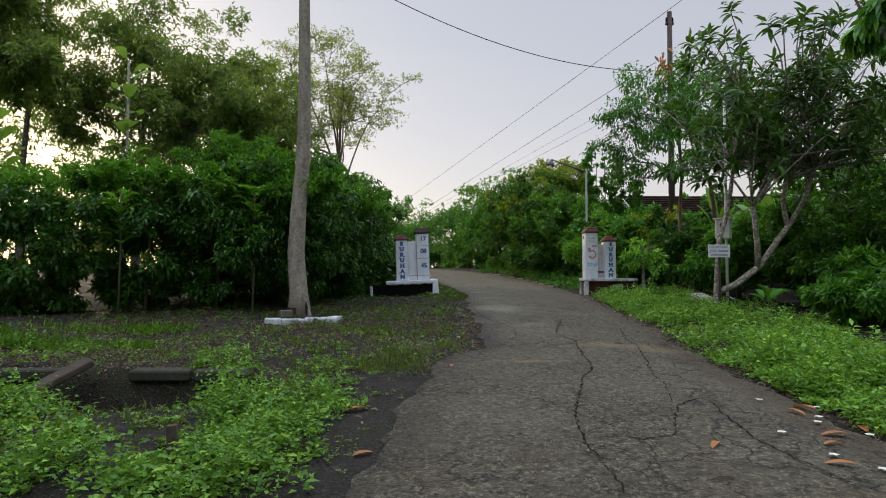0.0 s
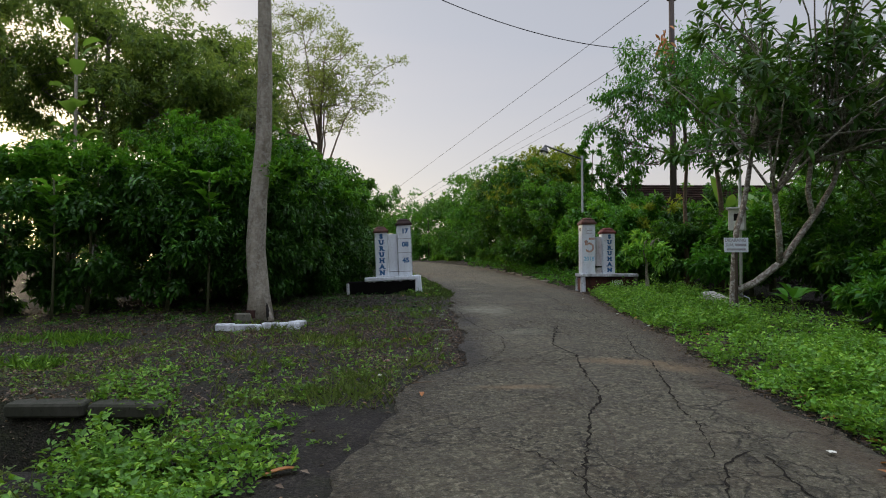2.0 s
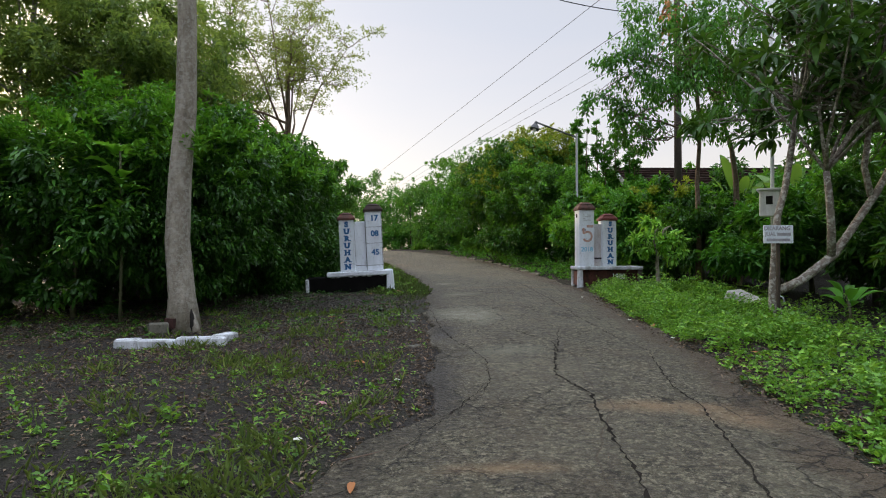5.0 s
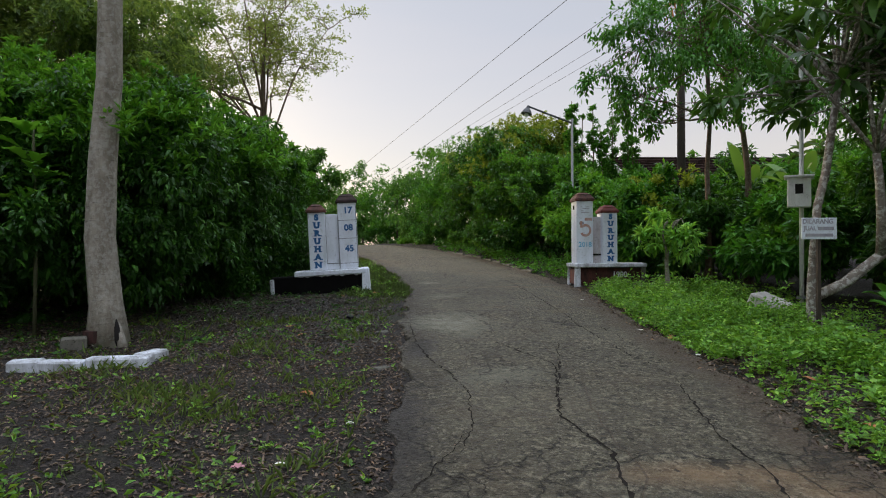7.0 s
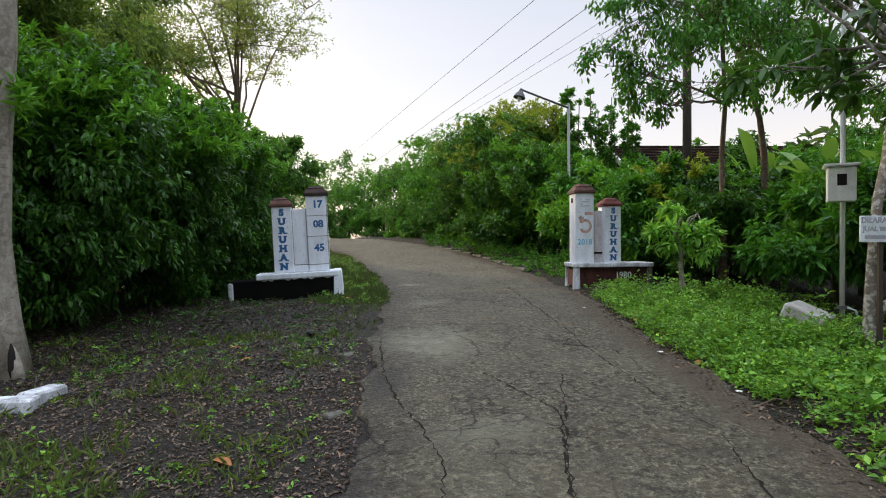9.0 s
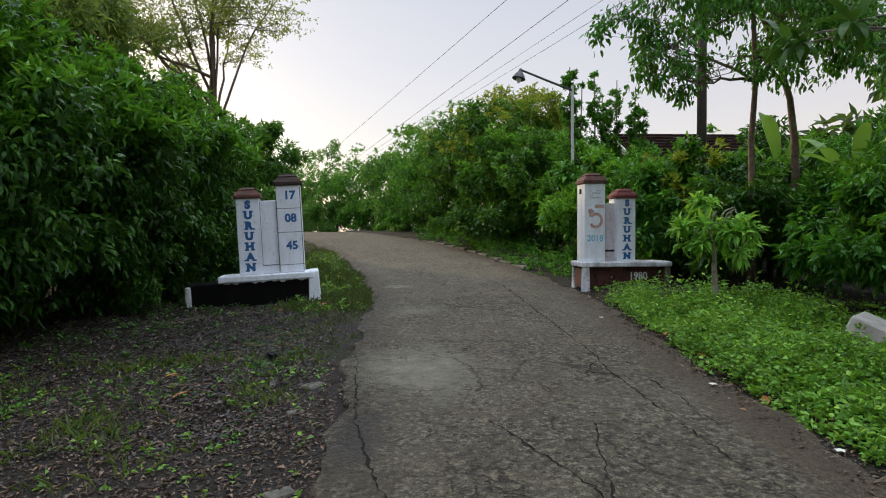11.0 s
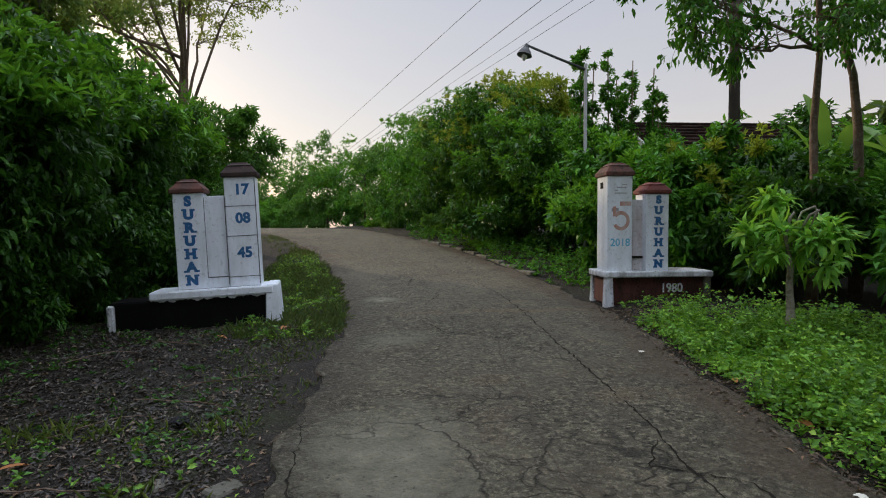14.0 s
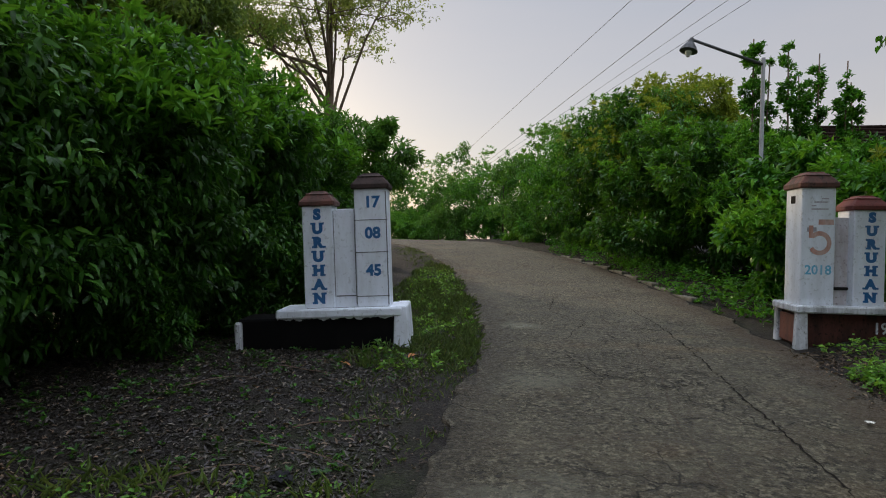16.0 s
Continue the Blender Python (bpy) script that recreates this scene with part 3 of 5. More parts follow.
def cap(x0, y0, z0, x1, y1, h, over=0.03):
    g = Geo()
    g.box(x0 - over, y0 - over, z0, x1 + over, y1 + over, z0 + h * 0.35, 0.012)
    g.box(x0 - over * 0.6, y0 - over * 0.6, z0 + h * 0.3, x1 + over * 0.6, y1 + over * 0.6, z0 + h * 0.75, 0.01, 0.05)
    g.box(x0 + 0.03, y0 + 0.03, z0 + h * 0.7, x1 - 0.03, y1 - 0.03, z0 + h, 0.015, 0.05)
    return g


def left_gate():
    g = thing("gate_pillar", pose(-0.14, 17.28, 1.0, 0, -2.6, 7), "leaning white-painted gate pillar with blue lettering on a black base", "gate pillar", "pillars of the village gate")
    part("base", Geo().box(-1.86, 0.03, -0.15, -0.06, 0.55, 0.335, 0.02), M_BLACK, g, "black-painted base")
    part("slab", Geo().box(-1.42, -0.02, 0.335, -0.04, 0.58, 0.43, 0.015), M_WHITE, g)
    xs = np.linspace(-1.41, -0.15, 64)
    low = 0.338 - 0.030 * np.abs(np.sin(xs * 9.1) * np.sin(xs * 23.7 + 1.0)) - 0.010 * np.abs(np.sin(xs * 61))
    n = len(xs)
    rag_v = [(x, 0.012, 0.345) for x in xs] + [(x, 0.012, z) for x, z in zip(xs, low)] + [(x, 0.04, z) for x, z in zip(xs, low)]
    part("paint_edge", Geo().add(rag_v, [(k * n + i, (k + 1) * n + i, (k + 1) * n + i + 1, k * n + i + 1) for k in range(2) for i in range(n - 1)]), M_WHITE_WORN, g, "ragged edge of white paint")
    post = Geo().box(-0.15, -0.03, -0.1, 0.04, 0.6, 0.44, 0.015, 0.025)
    part("corner_post", post, M_WHITE, g)
    part("end_post", Geo().box(-1.88, -0.02, -0.1, -1.80, 0.08, 0.31, 0.02), M_WHITE_WORN, g)
    c1 = part("column", Geo().box(-1.12, 0.10, 0.42, -0.79, 0.45, 1.56, 0.01), M_WHITE, g)
    pn = part("panel", Geo().box(-0.80, 0.14, 0.42, -0.53, 0.40, 1.52, 0.008), M_WHITE, g)
    c2 = part("column", Geo().box(-0.54, 0.10, 0.42, -0.18, 0.45, 1.73, 0.01), M_WHITE, g)
    part("cap", cap(-1.12, 0.10, 1.56, -0.79, 0.45, 0.17), M_CAP, c1, "mossy red-brown cap")
    part("cap", cap(-0.54, 0.10, 1.73, -0.18, 0.45, 0.18), M_CAP_DARK, c2, "blackened cap")
    for i, ch in enumerate("SURUHAN"):
        write("letter", ch, 0.150, -0.955, 0.098, 1.462 - i * 0.1545, M_BLUE, c1, bold=0.0115, stretch=1.05)
    for txt, z in (("17", 1.58), ("08", 1.24), ("45", 0.83)):
        write("number", txt, 0.17, -0.345, 0.098, z, M_BLUE, c2, bold=0.007, stretch=1.0)
    for z in (1.385, 1.03, 0.545):
        part("joint", Geo().box(-0.54, 0.0975, z, -0.18, 0.1005, z + 0.008), M_LINE, c2)
    part("joint", Geo().box(-0.775, 0.1365, 0.55, -0.545, 0.1405, 0.562), M_LINE, pn)
    part("joint", Geo().box(-0.786, 0.1365, 0.55, -0.780, 0.1405, 1.50), M_LINE, pn)
    part("joint", Geo().box(-0.547, 0.0970, 0.46, -0.541, 0.139, 1.51), M_LINE, pn)
    part("joint", Geo().box(-1.10, 0.0965, 0.424, -0.19, 0.0995, 0.434), M_LINE, g)
    part("joint", Geo().box(-0.196, 0.0965, 0.45, -0.186, 0.0995, 1.70), M_LINE, c2)
    return g


def right_gate():
    g = thing("gate_pillar", pose(4.19, 18.2, 1.04), "white-painted village gate pillar with graffiti on a red and black base", "gate pillar", "pillars of the village gate")
    part("base", Geo().box(0.05, 0.06, -0.15, 1.50, 0.60, 0.345, 0.02), M_BASE_BLOTCHED, g, "red base blotched with black")
    part("ledge", Geo().box(-0.03, -0.03, 0.345, 1.55, 0.68, 0.43, 0.015), M_WHITE_WORN, g, "chipped white ledge")
    part("corner_post", Geo().box(-0.02, -0.015, -0.15, 0.12, 0.10, 0.35, 0.015, 0.012), M_WHITE_WORN, g)
    part("corner_post", Geo().box(-0.02, 0.56, -0.15, 0.10, 0.67, 0.35, 0.015, 0.012), M_WHITE_WORN, g)
    part("end_post", Geo().box(1.44, 0.0, -0.15, 1.54, 0.10, 0.35, 0.015), M_CONCRETE, g)
    part("side_panel", Geo().box(0.02, 0.10, -0.02, 0.05, 0.56, 0.30, 0.006), M_BRICKRED, g, "brick-red side panel")
    c1 = part("column", Geo().box(0.04, 0.06, 0.42, 0.40, 0.50, 1.77, 0.01), M_WHITE, g)
    pn = part("panel", Geo().box(0.39, 0.22, 0.42, 0.62, 0.45, 1.44, 0.008), M_PINK, g)
    c2 = part("column", Geo().box(0.61, 0.08, 0.42, 0.94, 0.48, 1.52, 0.01), M_WHITE, g)
    part("cap", cap(0.04, 0.06, 1.77, 0.40, 0.50, 0.19), M_CAP, c1, "red-brown cap")
    part("cap", cap(0.61, 0.08, 1.52, 0.94, 0.48, 0.17), M_CAP_RED, c2, "dark red cap")
    for i, ch in enumerate("SURUHAN"):
        write("letter", ch, 0.142, 0.79, 0.078, 1.432 - i * 0.151, M_BLUE, c2, bold=0.011, stretch=1.05)
    write("number", "2018", 0.15, 0.225, 0.058, 0.83, M_CYAN, c1, "cyan painted year", 0.003, 0.95)
    write("number", "1980", 0.18, 0.98, 0.056, 0.18, M_WHITE_WORN, g, "white painted year", 0.004, 0.9)
    arc = [(0.235 + r * math.cos(a), 0.0572, 1.14 + 1.1 * r * math.sin(a)) for r in (0.125, 0.078) for a in np.linspace(2.5, -2.6, 24)]
    part("emblem", Geo().add(arc, [(i, i + 1, 25 + i, 24 + i) for i in range(23)]), M_ORANGE, c1, "faded round pinkish painted figure")
    part("emblem_bar", Geo().box(0.12, 0.0575, 1.20, 0.165, 0.0605, 1.34), M_ORANGE, c1)
    part("emblem_bar", Geo().box(0.22, 0.0575, 1.35, 0.38, 0.0605, 1.41), M_ORANGE, c1)
    for x, z, w, h in ((0.10, 1.27, 0.10, 0.05), (0.14, 1.52, 0.18, 0.015), (0.17, 1.60, 0.14, 0.014), (0.14, 1.56, 0.05, 0.012), (0.25, 1.64, 0.07, 0.012)):
        part("scribble", Geo().box(x, 0.0577, z, x + w, 0.0603, z + h), M_GREYPRINT, c1)
    # flat dark plate on the column's side, nothing is cut in
    part("dark_patch", Geo().box(0.0375, 0.24, 1.60, 0.0405, 0.36, 1.69), M_DARK, c1)
    part("hinge", Geo().box(0.42, 0.19, 0.60, 0.63, 0.225, 0.635, 0.01), M_DARK, pn, "dark broken hinge")
    return g


left_gate()
right_gate()


# ---- plants ----
def plant(name, label, category, x, y, trunk, blobs, n, per, L, W, leaf, bark, seed, droop=0.25, seg=2, shell=2.4, rough=0.35, spread=0.12, trunk_r=0.1, limbs=True, twigs=0, group="", open_=0.9, bend=0.25, flat=0.6, sub=34, fork=0.55):
    """A tree or shrub in world metres: trunk polyline (above the foot), crown blobs, n clumps of per leaves."""
    rng = np.random.default_rng(seed)
    foot = np.array([x, y, G(x, y) - 0.03])
    ob = thing(name, pose(*foot), label, category, group)
    tp = np.array(trunk, float)
    tp[0, 2] -= 0.12
    m = len(tp)
    rad = trunk_r * np.linspace(1, 0.45, m)
    rad[0] *= 1.35
    wood = Geo().tube(tp, rad, 10, 0.06)
    bl = [(b[0] - foot[0], b[1] - foot[1], b[2] - foot[2], b[3], b[4], b[5]) for b in blobs]
    C, out = blob_points(bl, n, rng, shell, rough, sub)
    if limbs:
        for b in bl:
            i = min(m - 1, max(1, int(m * (fork + (1 - fork) * rng.random()))))
            p = curve_pts(tp[i], np.array(b[:3]) + rng.normal(0, 0.15, 3), 7, 0.12, rng)
            wood.tube(p, np.linspace(rad[i] * 0.7, trunk_r * 0.14, 7), 6)
            near = C[np.linalg.norm((C - np.array(b[:3])) / np.array(b[3:]), axis=1) < 1.3]
            for c in near[:: max(1, len(near) // twigs)][:twigs] if twigs and len(near) else []:
                q = curve_pts(p[rng.integers(3, 7)], c, 5, 0.06, rng)
                wood.tube(q, np.linspace(trunk_r * 0.13, trunk_r * 0.035, 5), 4)
    part("trunk", wood, bark, ob, smooth=True)
    keep = C[:, 2] > 0.1
    P, D = clumps(C[keep], out[keep], per, spread, rng, droop, open_)
    k = len(P)
    me = leaf_geo("crown", P, D, L * rng.uniform(0.6, 1.25, k), W * rng.uniform(0.7, 1.2, k), rng, seg=seg, bend=bend, flat=flat)
    part("crown", me, leaf, ob)
    return ob


def shoots(ob, blobs, n, leaf, seed, L=0.15, W=0.05, per=7):
    """Upright young shoots on a shrub; their lighter green also paints its sky-lit top."""
    rng = np.random.default_rng(seed)
    o = ob.matrix_world.translation
    C, out = blob_points([(b[0] - o.x, b[1] - o.y, b[2] - o.z, *b[3:]) for b in blobs], n, rng, 2.5, 0.5, 9)
    P, D = clumps(C, out * 0.4 + np.array([0, 0, 0.6]), per, 0.05, rng, -0.15, 0.8)
    part("lit_young_shoot", leaf_geo("lit_young_shoot", P, D, L * rng.uniform(0.6, 1.2, len(P)), W, rng, seg=1, bend=0.4, flat=0.7), leaf, ob, "fresh shoots, their light green also standing for the sky-lit top")["kind"] = "stuff"


def stems(h, lean=0.0, n=4):
    return [(lean * (i / (n - 1)) ** 2, 0.05 * math.sin(i * 2.0), h * i / (n - 1)) for i in range(n)]


# clearing's tree
# crown above view, inferred from its low twigs, widened to shade the gate side
plant("roadside_tree", "tall pale-barked tree with a slim bare trunk", "tree", -2.95, 12.75,
      [(0.02, 0, 0), (-0.02, 0, 0.5), (-0.10, 0, 1.3), (-0.06, 0, 2.2), (0.04, 0, 3.2), (0.05, 0, 4.4), (0.02, 0, 6.0), (0.0, 0, 8.0), (0.1, 0, 10.5)],
      [(-2.2, 12.9, 8.7, 1.5, 1.4, 0.8), (-3.6, 12.4, 10.2, 1.9, 1.8, 1.2), (-1.9, 13.0, 7.5, 0.8, 0.7, 0.3), (-4.6, 14.0, 10.2, 2.0, 2.0, 1.0), (-1.6, 14.4, 10.3, 1.9, 1.9, 1.0), (-2.6, 15.4, 10.6, 2.2, 1.6, 1.0)], 1300, 8, 0.20, 0.075, M_LEAF_TREE, M_BARK_PALE, 3, droop=0.7, trunk_r=0.2, twigs=10, fork=0.88)

tree = bpy.data.objects["roadside_tree"]
# near-black lump at the trunk's foot: shade of a root crevice as colour
crevice = Geo().tube([(0.17, -0.12, -0.02), (0.165, -0.125, 0.10), (0.15, -0.125, 0.22), (0.13, -0.11, 0.36)], [0.075, 0.07, 0.045, 0.012], 10)
part("crevice_shade", crevice, M_DARK, tree, "dark lump standing for the shade of a root crevice", True)
part("root", Geo().tube([(0.12, -0.08, 0.34), (0.19, -0.12, 0.12), (0.25, -0.16, -0.05)], [0.03, 0.055, 0.065], 8), M_BARK_PALE, tree, smooth=True)
part("root", Geo().tube([(-0.13, -0.06, 0.30), (-0.18, -0.09, 0.1), (-0.23, -0.12, -0.05)], [0.03, 0.05, 0.06], 8), M_BARK_PALE, tree, smooth=True)
part("paint_mark", Geo().tube([(-0.10, -0.17, 0.06), (-0.10, -0.17, 0.2)], [0.1, 0.1], 8), M_RED, tree, "faded red paint mark")

# dense shrubs beside and behind the gate
for i, (x, y, r, h) in enumerate(((-3.75, 14.7, 1.5, 3.5), (-3.35, 16.55, 1.4, 3.4), (-3.2, 18.9, 1.4, 3.5), (-3.5, 21.2, 1.5, 3.4), (-5.4, 16.0, 1.7, 3.9), (-5.7, 18.6, 1.8, 4.0))):
    z = G(x, y)
    ob = plant("tall_shrub", "dense tall shrub with long drooping dark green leaves", "shrub", x, y, stems(h * 0.6),
          [(x, y, z + h * 0.34, r * 0.95, r * 0.95, h * 0.27), (x + 0.1, y, z + h * 0.68, r * 0.95, r * 0.95, h * 0.33), (x + 0.25, y - 0.2, z + h * 0.45, r * 0.9, r * 0.9, h * 0.3)],
          4300, 8, 0.130, 0.040, M_LEAF_HEDGE, M_STEM, 20 + i, seg=2 if i < 3 else 1, droop=0.45, shell=3.0, rough=0.3, trunk_r=0.06, group="shrubs behind the gate", bend=0.4, sub=22)
    shoots(ob, [(x, y, z + h * 0.93, r * 0.85, r * 0.85, h * 0.10), (x + 0.5, y - 0.4, z + h * 0.78, r * 0.75, r * 0.75, h * 0.10), (x + 0.4, y - 0.6, z + h * 0.72, r * 0.9, r * 0.9, h * 0.09)], 980, M_LEAF_YOUNG, 620 + i)

for i, (x, y, r, h) in enumerate(((-2.5, 18.2, 0.75, 1.7), (-1.8, 19.2, 0.7, 1.5), (-2.0, 20.7, 0.8, 1.8), (-2.9, 16.6, 0.7, 1.2))):
    z = G(x, y)
    plant("gate_shrub", "low dark shrub with leaves down to the soil", "shrub", x, y, stems(h * 0.6), [(x, y, z + h * 0.35, r, r, h * 0.35), (x, y, z + h * 0.66, r * 0.85, r * 0.85, h * 0.34)],
          800, 8, 0.12, 0.040, M_LEAF_HEDGE, M_STEM, 30 + i, seg=1, droop=0.4, shell=2.8, rough=0.35, trunk_r=0.03, group="low shrubs behind the gate", sub=22)

# hedge round the clearing
for i, (x, y, r, h) in enumerate(((-5.0, 13.6, 1.1, 3.1), (-6.5, 13.5, 1.2, 3.2), (-8.0, 13.3, 1.2, 3.2), (-9.6, 13.0, 1.3, 3.0), (-11.3, 12.6, 1.4, 3.0), (-13.2, 12.0, 1.5, 3.2), (-15.0, 11.0, 1.5, 3.3), (-5.8, 15.2, 1.4, 3.4), (-8.0, 15.4, 1.5, 3.4), (-10.4, 15.2, 1.5, 3.2), (-12.8, 14.6, 1.6, 3.4), (-15.6, 13.6, 1.7, 3.6), (-17.5, 11.5, 1.7, 3.6))):
    z = G(x, y)
    ob = plant("hedge_shrub", "leafy hedge shrub with bare green stems below", "shrub", x, y, stems(h * 0.8, 0.2),
          [(x, y, z + h * 0.72, r, r * 0.9, h * 0.28), (x + 0.3, y - 0.2, z + h * 0.42, r, r * 0.8, h * 0.24), (x, y + 0.3, z + 0.5, r, r * 0.7, 0.5)],
          (1450 if i < 3 else 1050) if i < 7 else 520, 7, 0.16, 0.055, M_LEAF_HEDGE, M_STEM, 40 + i, seg=2 if i < 5 else 1, droop=0.4, trunk_r=0.035, rough=0.4, group="hedge round the clearing")
    if i < 6:
        shoots(ob, [(x, y, z + h * 0.92, r, r * 0.8, h * 0.10)], 280, M_LEAF_YOUNG, 640 + i)

# tall trees behind the clearing
for i, (x, y, h, bl) in enumerate((
        (-7.6, 20.0, 9.0, [(0, 0, 6.6, 2.2, 2.0, 2.6), (1.2, 0, 5.2, 1.6, 1.5, 1.6), (-1.3, 0, 5.0, 1.7, 1.6, 1.7)]),
        (-10.5, 21.0, 11.0, [(0, 0, 8.5, 2.4, 2.0, 2.6), (-1.6, 0, 6.2, 1.6, 1.6, 1.5), (1.4, 0.2, 6.4, 1.6, 1.6, 1.8)]),
        (-14.5, 21.0, 12.0, [(0, 0, 9.5, 2.2, 2.0, 2.2), (1.5, 0, 6.8, 1.3, 1.3, 1.2), (-1.6, 0, 7.4, 1.5, 1.3, 1.3)]),
        (-7.0, 25.0, 9.0, [(0, 0, 5.6, 1.9, 1.8, 2.2), (-0.9, 0, 6.9, 1.9, 1.6, 1.5), (-0.8, 0, 8.4, 1.5, 1.4, 1.0)]),
        (-13.0, 17.0, 11.0, [(0, 0, 8.8, 1.7, 1.7, 1.7), (1.3, 0, 6.6, 1.1, 1.1, 1.0)]),
        (-18.0, 18.0, 11.0, [(0, 0, 8.0, 2.0, 1.8, 2.2), (1.4, 0, 5.0, 1.4, 1.3, 1.3)]))):
    plant("shade_tree", "tall shade tree with a dark thin-leaved crown", "tree", x, y, stems(h * 0.75, 0.4, 6),
          [(x + b[0], y + b[1], b[2] + G(x, y), b[3], b[4], b[5]) for b in bl], 2700, 8, 0.185, 0.066, M_LEAF_SUNHAZE, M_BARK_GREY, 60 + i, seg=1, droop=0.4, shell=1.9, rough=0.7, trunk_r=0.13, twigs=12, sub=30, group="trees behind the clearing", spread=0.2)

# wide airy tree beyond the gate
x, y = -5.1, 29.0
rng = np.random.default_rng(80)
at = thing("airy_tree", pose(x, y, G(x, y) - 0.03), "wide airy tree with fine yellow-green foliage and bare limbs", "tree")
wood = Geo().tube([(0, 0, -0.15), (0.1, 0, 1.5), (0, 0, 3.0), (0.1, 0, 4.2), (0.15, 0, 5.8)], [0.26, 0.2, 0.18, 0.15, 0.10], 10, 0.06)
sprays, ways = [], []
for k in range(13):
    a = 2.4 * k + rng.uniform(-0.3, 0.3)
    r = 0.8 + 2.6 * math.sqrt((k + 0.5) / 13)
    end = np.array([-0.9 + 1.25 * r * math.cos(a), 0.75 * r * math.sin(a), 11.9 - 0.34 * r * r + rng.uniform(-2.6, 0.5)])
    limb = curve_pts((0.12, 0, rng.uniform(3.4, 5.7)), end, 9, 0.35, rng, 0.07)
    wood.tube(limb, np.linspace(0.056, 0.012, 9), 6)
    for q in range(9):
        i = rng.integers(4, 9)
        tip = limb[i] + np.array([rng.normal(0, 0.95), rng.normal(0, 0.8), rng.uniform(-0.2, 0.9)])
        br = curve_pts(limb[i], tip, 6, 0.08, rng, 0.04)
        wood.tube(br, np.linspace(0.020, 0.006, 6), 4)
        for m in range(7):
            j = rng.integers(2, 6)
            c = br[j] + np.array([rng.normal(0, 0.32), rng.normal(0, 0.32), rng.uniform(0.0, 0.3)])
            wood.tube([br[j], (br[j] + c) / 2 + np.array([0, 0, 0.03]), c], [0.006, 0.005, 0.004], 3)
            for w in range(5):
                sprays.append(c + rng.normal(0, 1, 3) * np.array([0.22, 0.22, 0.07]))
                ways.append(unit(c - br[j] + np.array([0, 0, 0.1])))
part("trunk", wood, M_BARK_BROWN, at, smooth=True)
P, D = clumps(np.array(sprays), np.array(ways), 5, 0.14, rng, 0.15, 1.0)
part("crown", leaf_geo("crown", P, D, 0.13 * rng.uniform(0.6, 1.2, len(P)), 0.055, rng, seg=1, flat=0.6), M_LEAF_LIGHT, at)
plant("round_tree", "round dark tree at the bend of the lane", "tree", -4.0, 26.5, stems(2.6),
      [(-4.0, 26.5, 4.2, 1.7, 1.6, 1.5), (-3.2, 26.2, 3.4, 1.3, 1.2, 1.2), (-5.0, 26.5, 3.4, 1.4, 1.4, 1.6), (-2.7, 26.2, 4.4, 1.1, 1.1, 0.9)], 1900, 8, 0.17, 0.06, M_LEAF_TREE, M_BARK_BROWN, 81, seg=1, trunk_r=0.1)

# planting along the far side of the lane
for i, (x, y, r, h, leaf) in enumerate((
        (5.6, 21.2, 1.2, 2.5, M_LEAF_ROAD), (7.2, 20.5, 1.5, 2.4, M_LEAF_ROAD), (8.8, 20.2, 1.5, 2.4, M_LEAF_HEDGE), (5.0, 24.2, 1.3, 2.9, M_LEAF_HEDGE), (7.2, 23.8, 1.4, 2.6, M_LEAF_ROAD),
        (4.6, 26.4, 1.4, 3.4, M_LEAF_HEDGE), (6.2, 27.4, 1.6, 3.4, M_LEAF_TREE), (4.2, 29.2, 1.7, 4.5, M_LEAF_HEDGE), (3.6, 32.0, 1.7, 4.3, M_LEAF_HEDGE), (2.8, 34.8, 1.6, 4.0, M_LEAF_ROAD),
        (1.5, 38.4, 1.8, 4.7, M_LEAF_TREE), (-0.2, 42.0, 2.0, 4.5, M_LEAF_ROAD), (-2.6, 46.5, 2.3, 5.2, M_LEAF_TREE), (5.6, 31.4, 2.2, 5.3, M_LEAF_TREE), (8.4, 29.5, 2.0, 3.0, M_LEAF_DARK),
        (10.6, 30.5, 2.0, 3.6, M_LEAF_DARK), (4.4, 36.5, 2.2, 5.6, M_LEAF_TREE), (2.4, 43.0, 2.4, 6.0, M_LEAF_TREE), (-5.5, 51.0, 2.6, 5.0, M_LEAF_TREE), (-9.0, 54.0, 2.6, 4.2, M_LEAF_ROAD), (-12.5, 50.0, 2.2, 3.4, M_LEAF_ROAD))):
    z = G(x, y)
    ob = plant("lane_shrub", "thick green shrub crowding the edge of the lane", "shrub", x, y, stems(h * 0.6),
          [(x, y, z + h * 0.70, r * 0.95, r * 0.95, h * 0.30), (x - 0.3, y - 0.3, z + h * 0.34, r, r, h * 0.32), (x + 0.3, y + 0.2, z + h * 0.5, r, r, h * 0.35)],
          1650 if y < 35 else 1100, 8, 0.175, 0.066, leaf, M_STEM, 100 + i, seg=1 if y > 22 else 2, droop=0.35, rough=0.62, trunk_r=0.06, group="planting along the lane", shell=2.8)
    shoots(ob, [(x, y, z + h * 0.94, r * 0.8, r * 0.8, h * 0.09), (x - 0.4, y - 0.5, z + h * 0.6, r * 0.85, r * 0.85, h * 0.2)], 270, M_LEAF_SUN if i % 6 == 1 else M_LEAF_YOUNG, 660 + i)
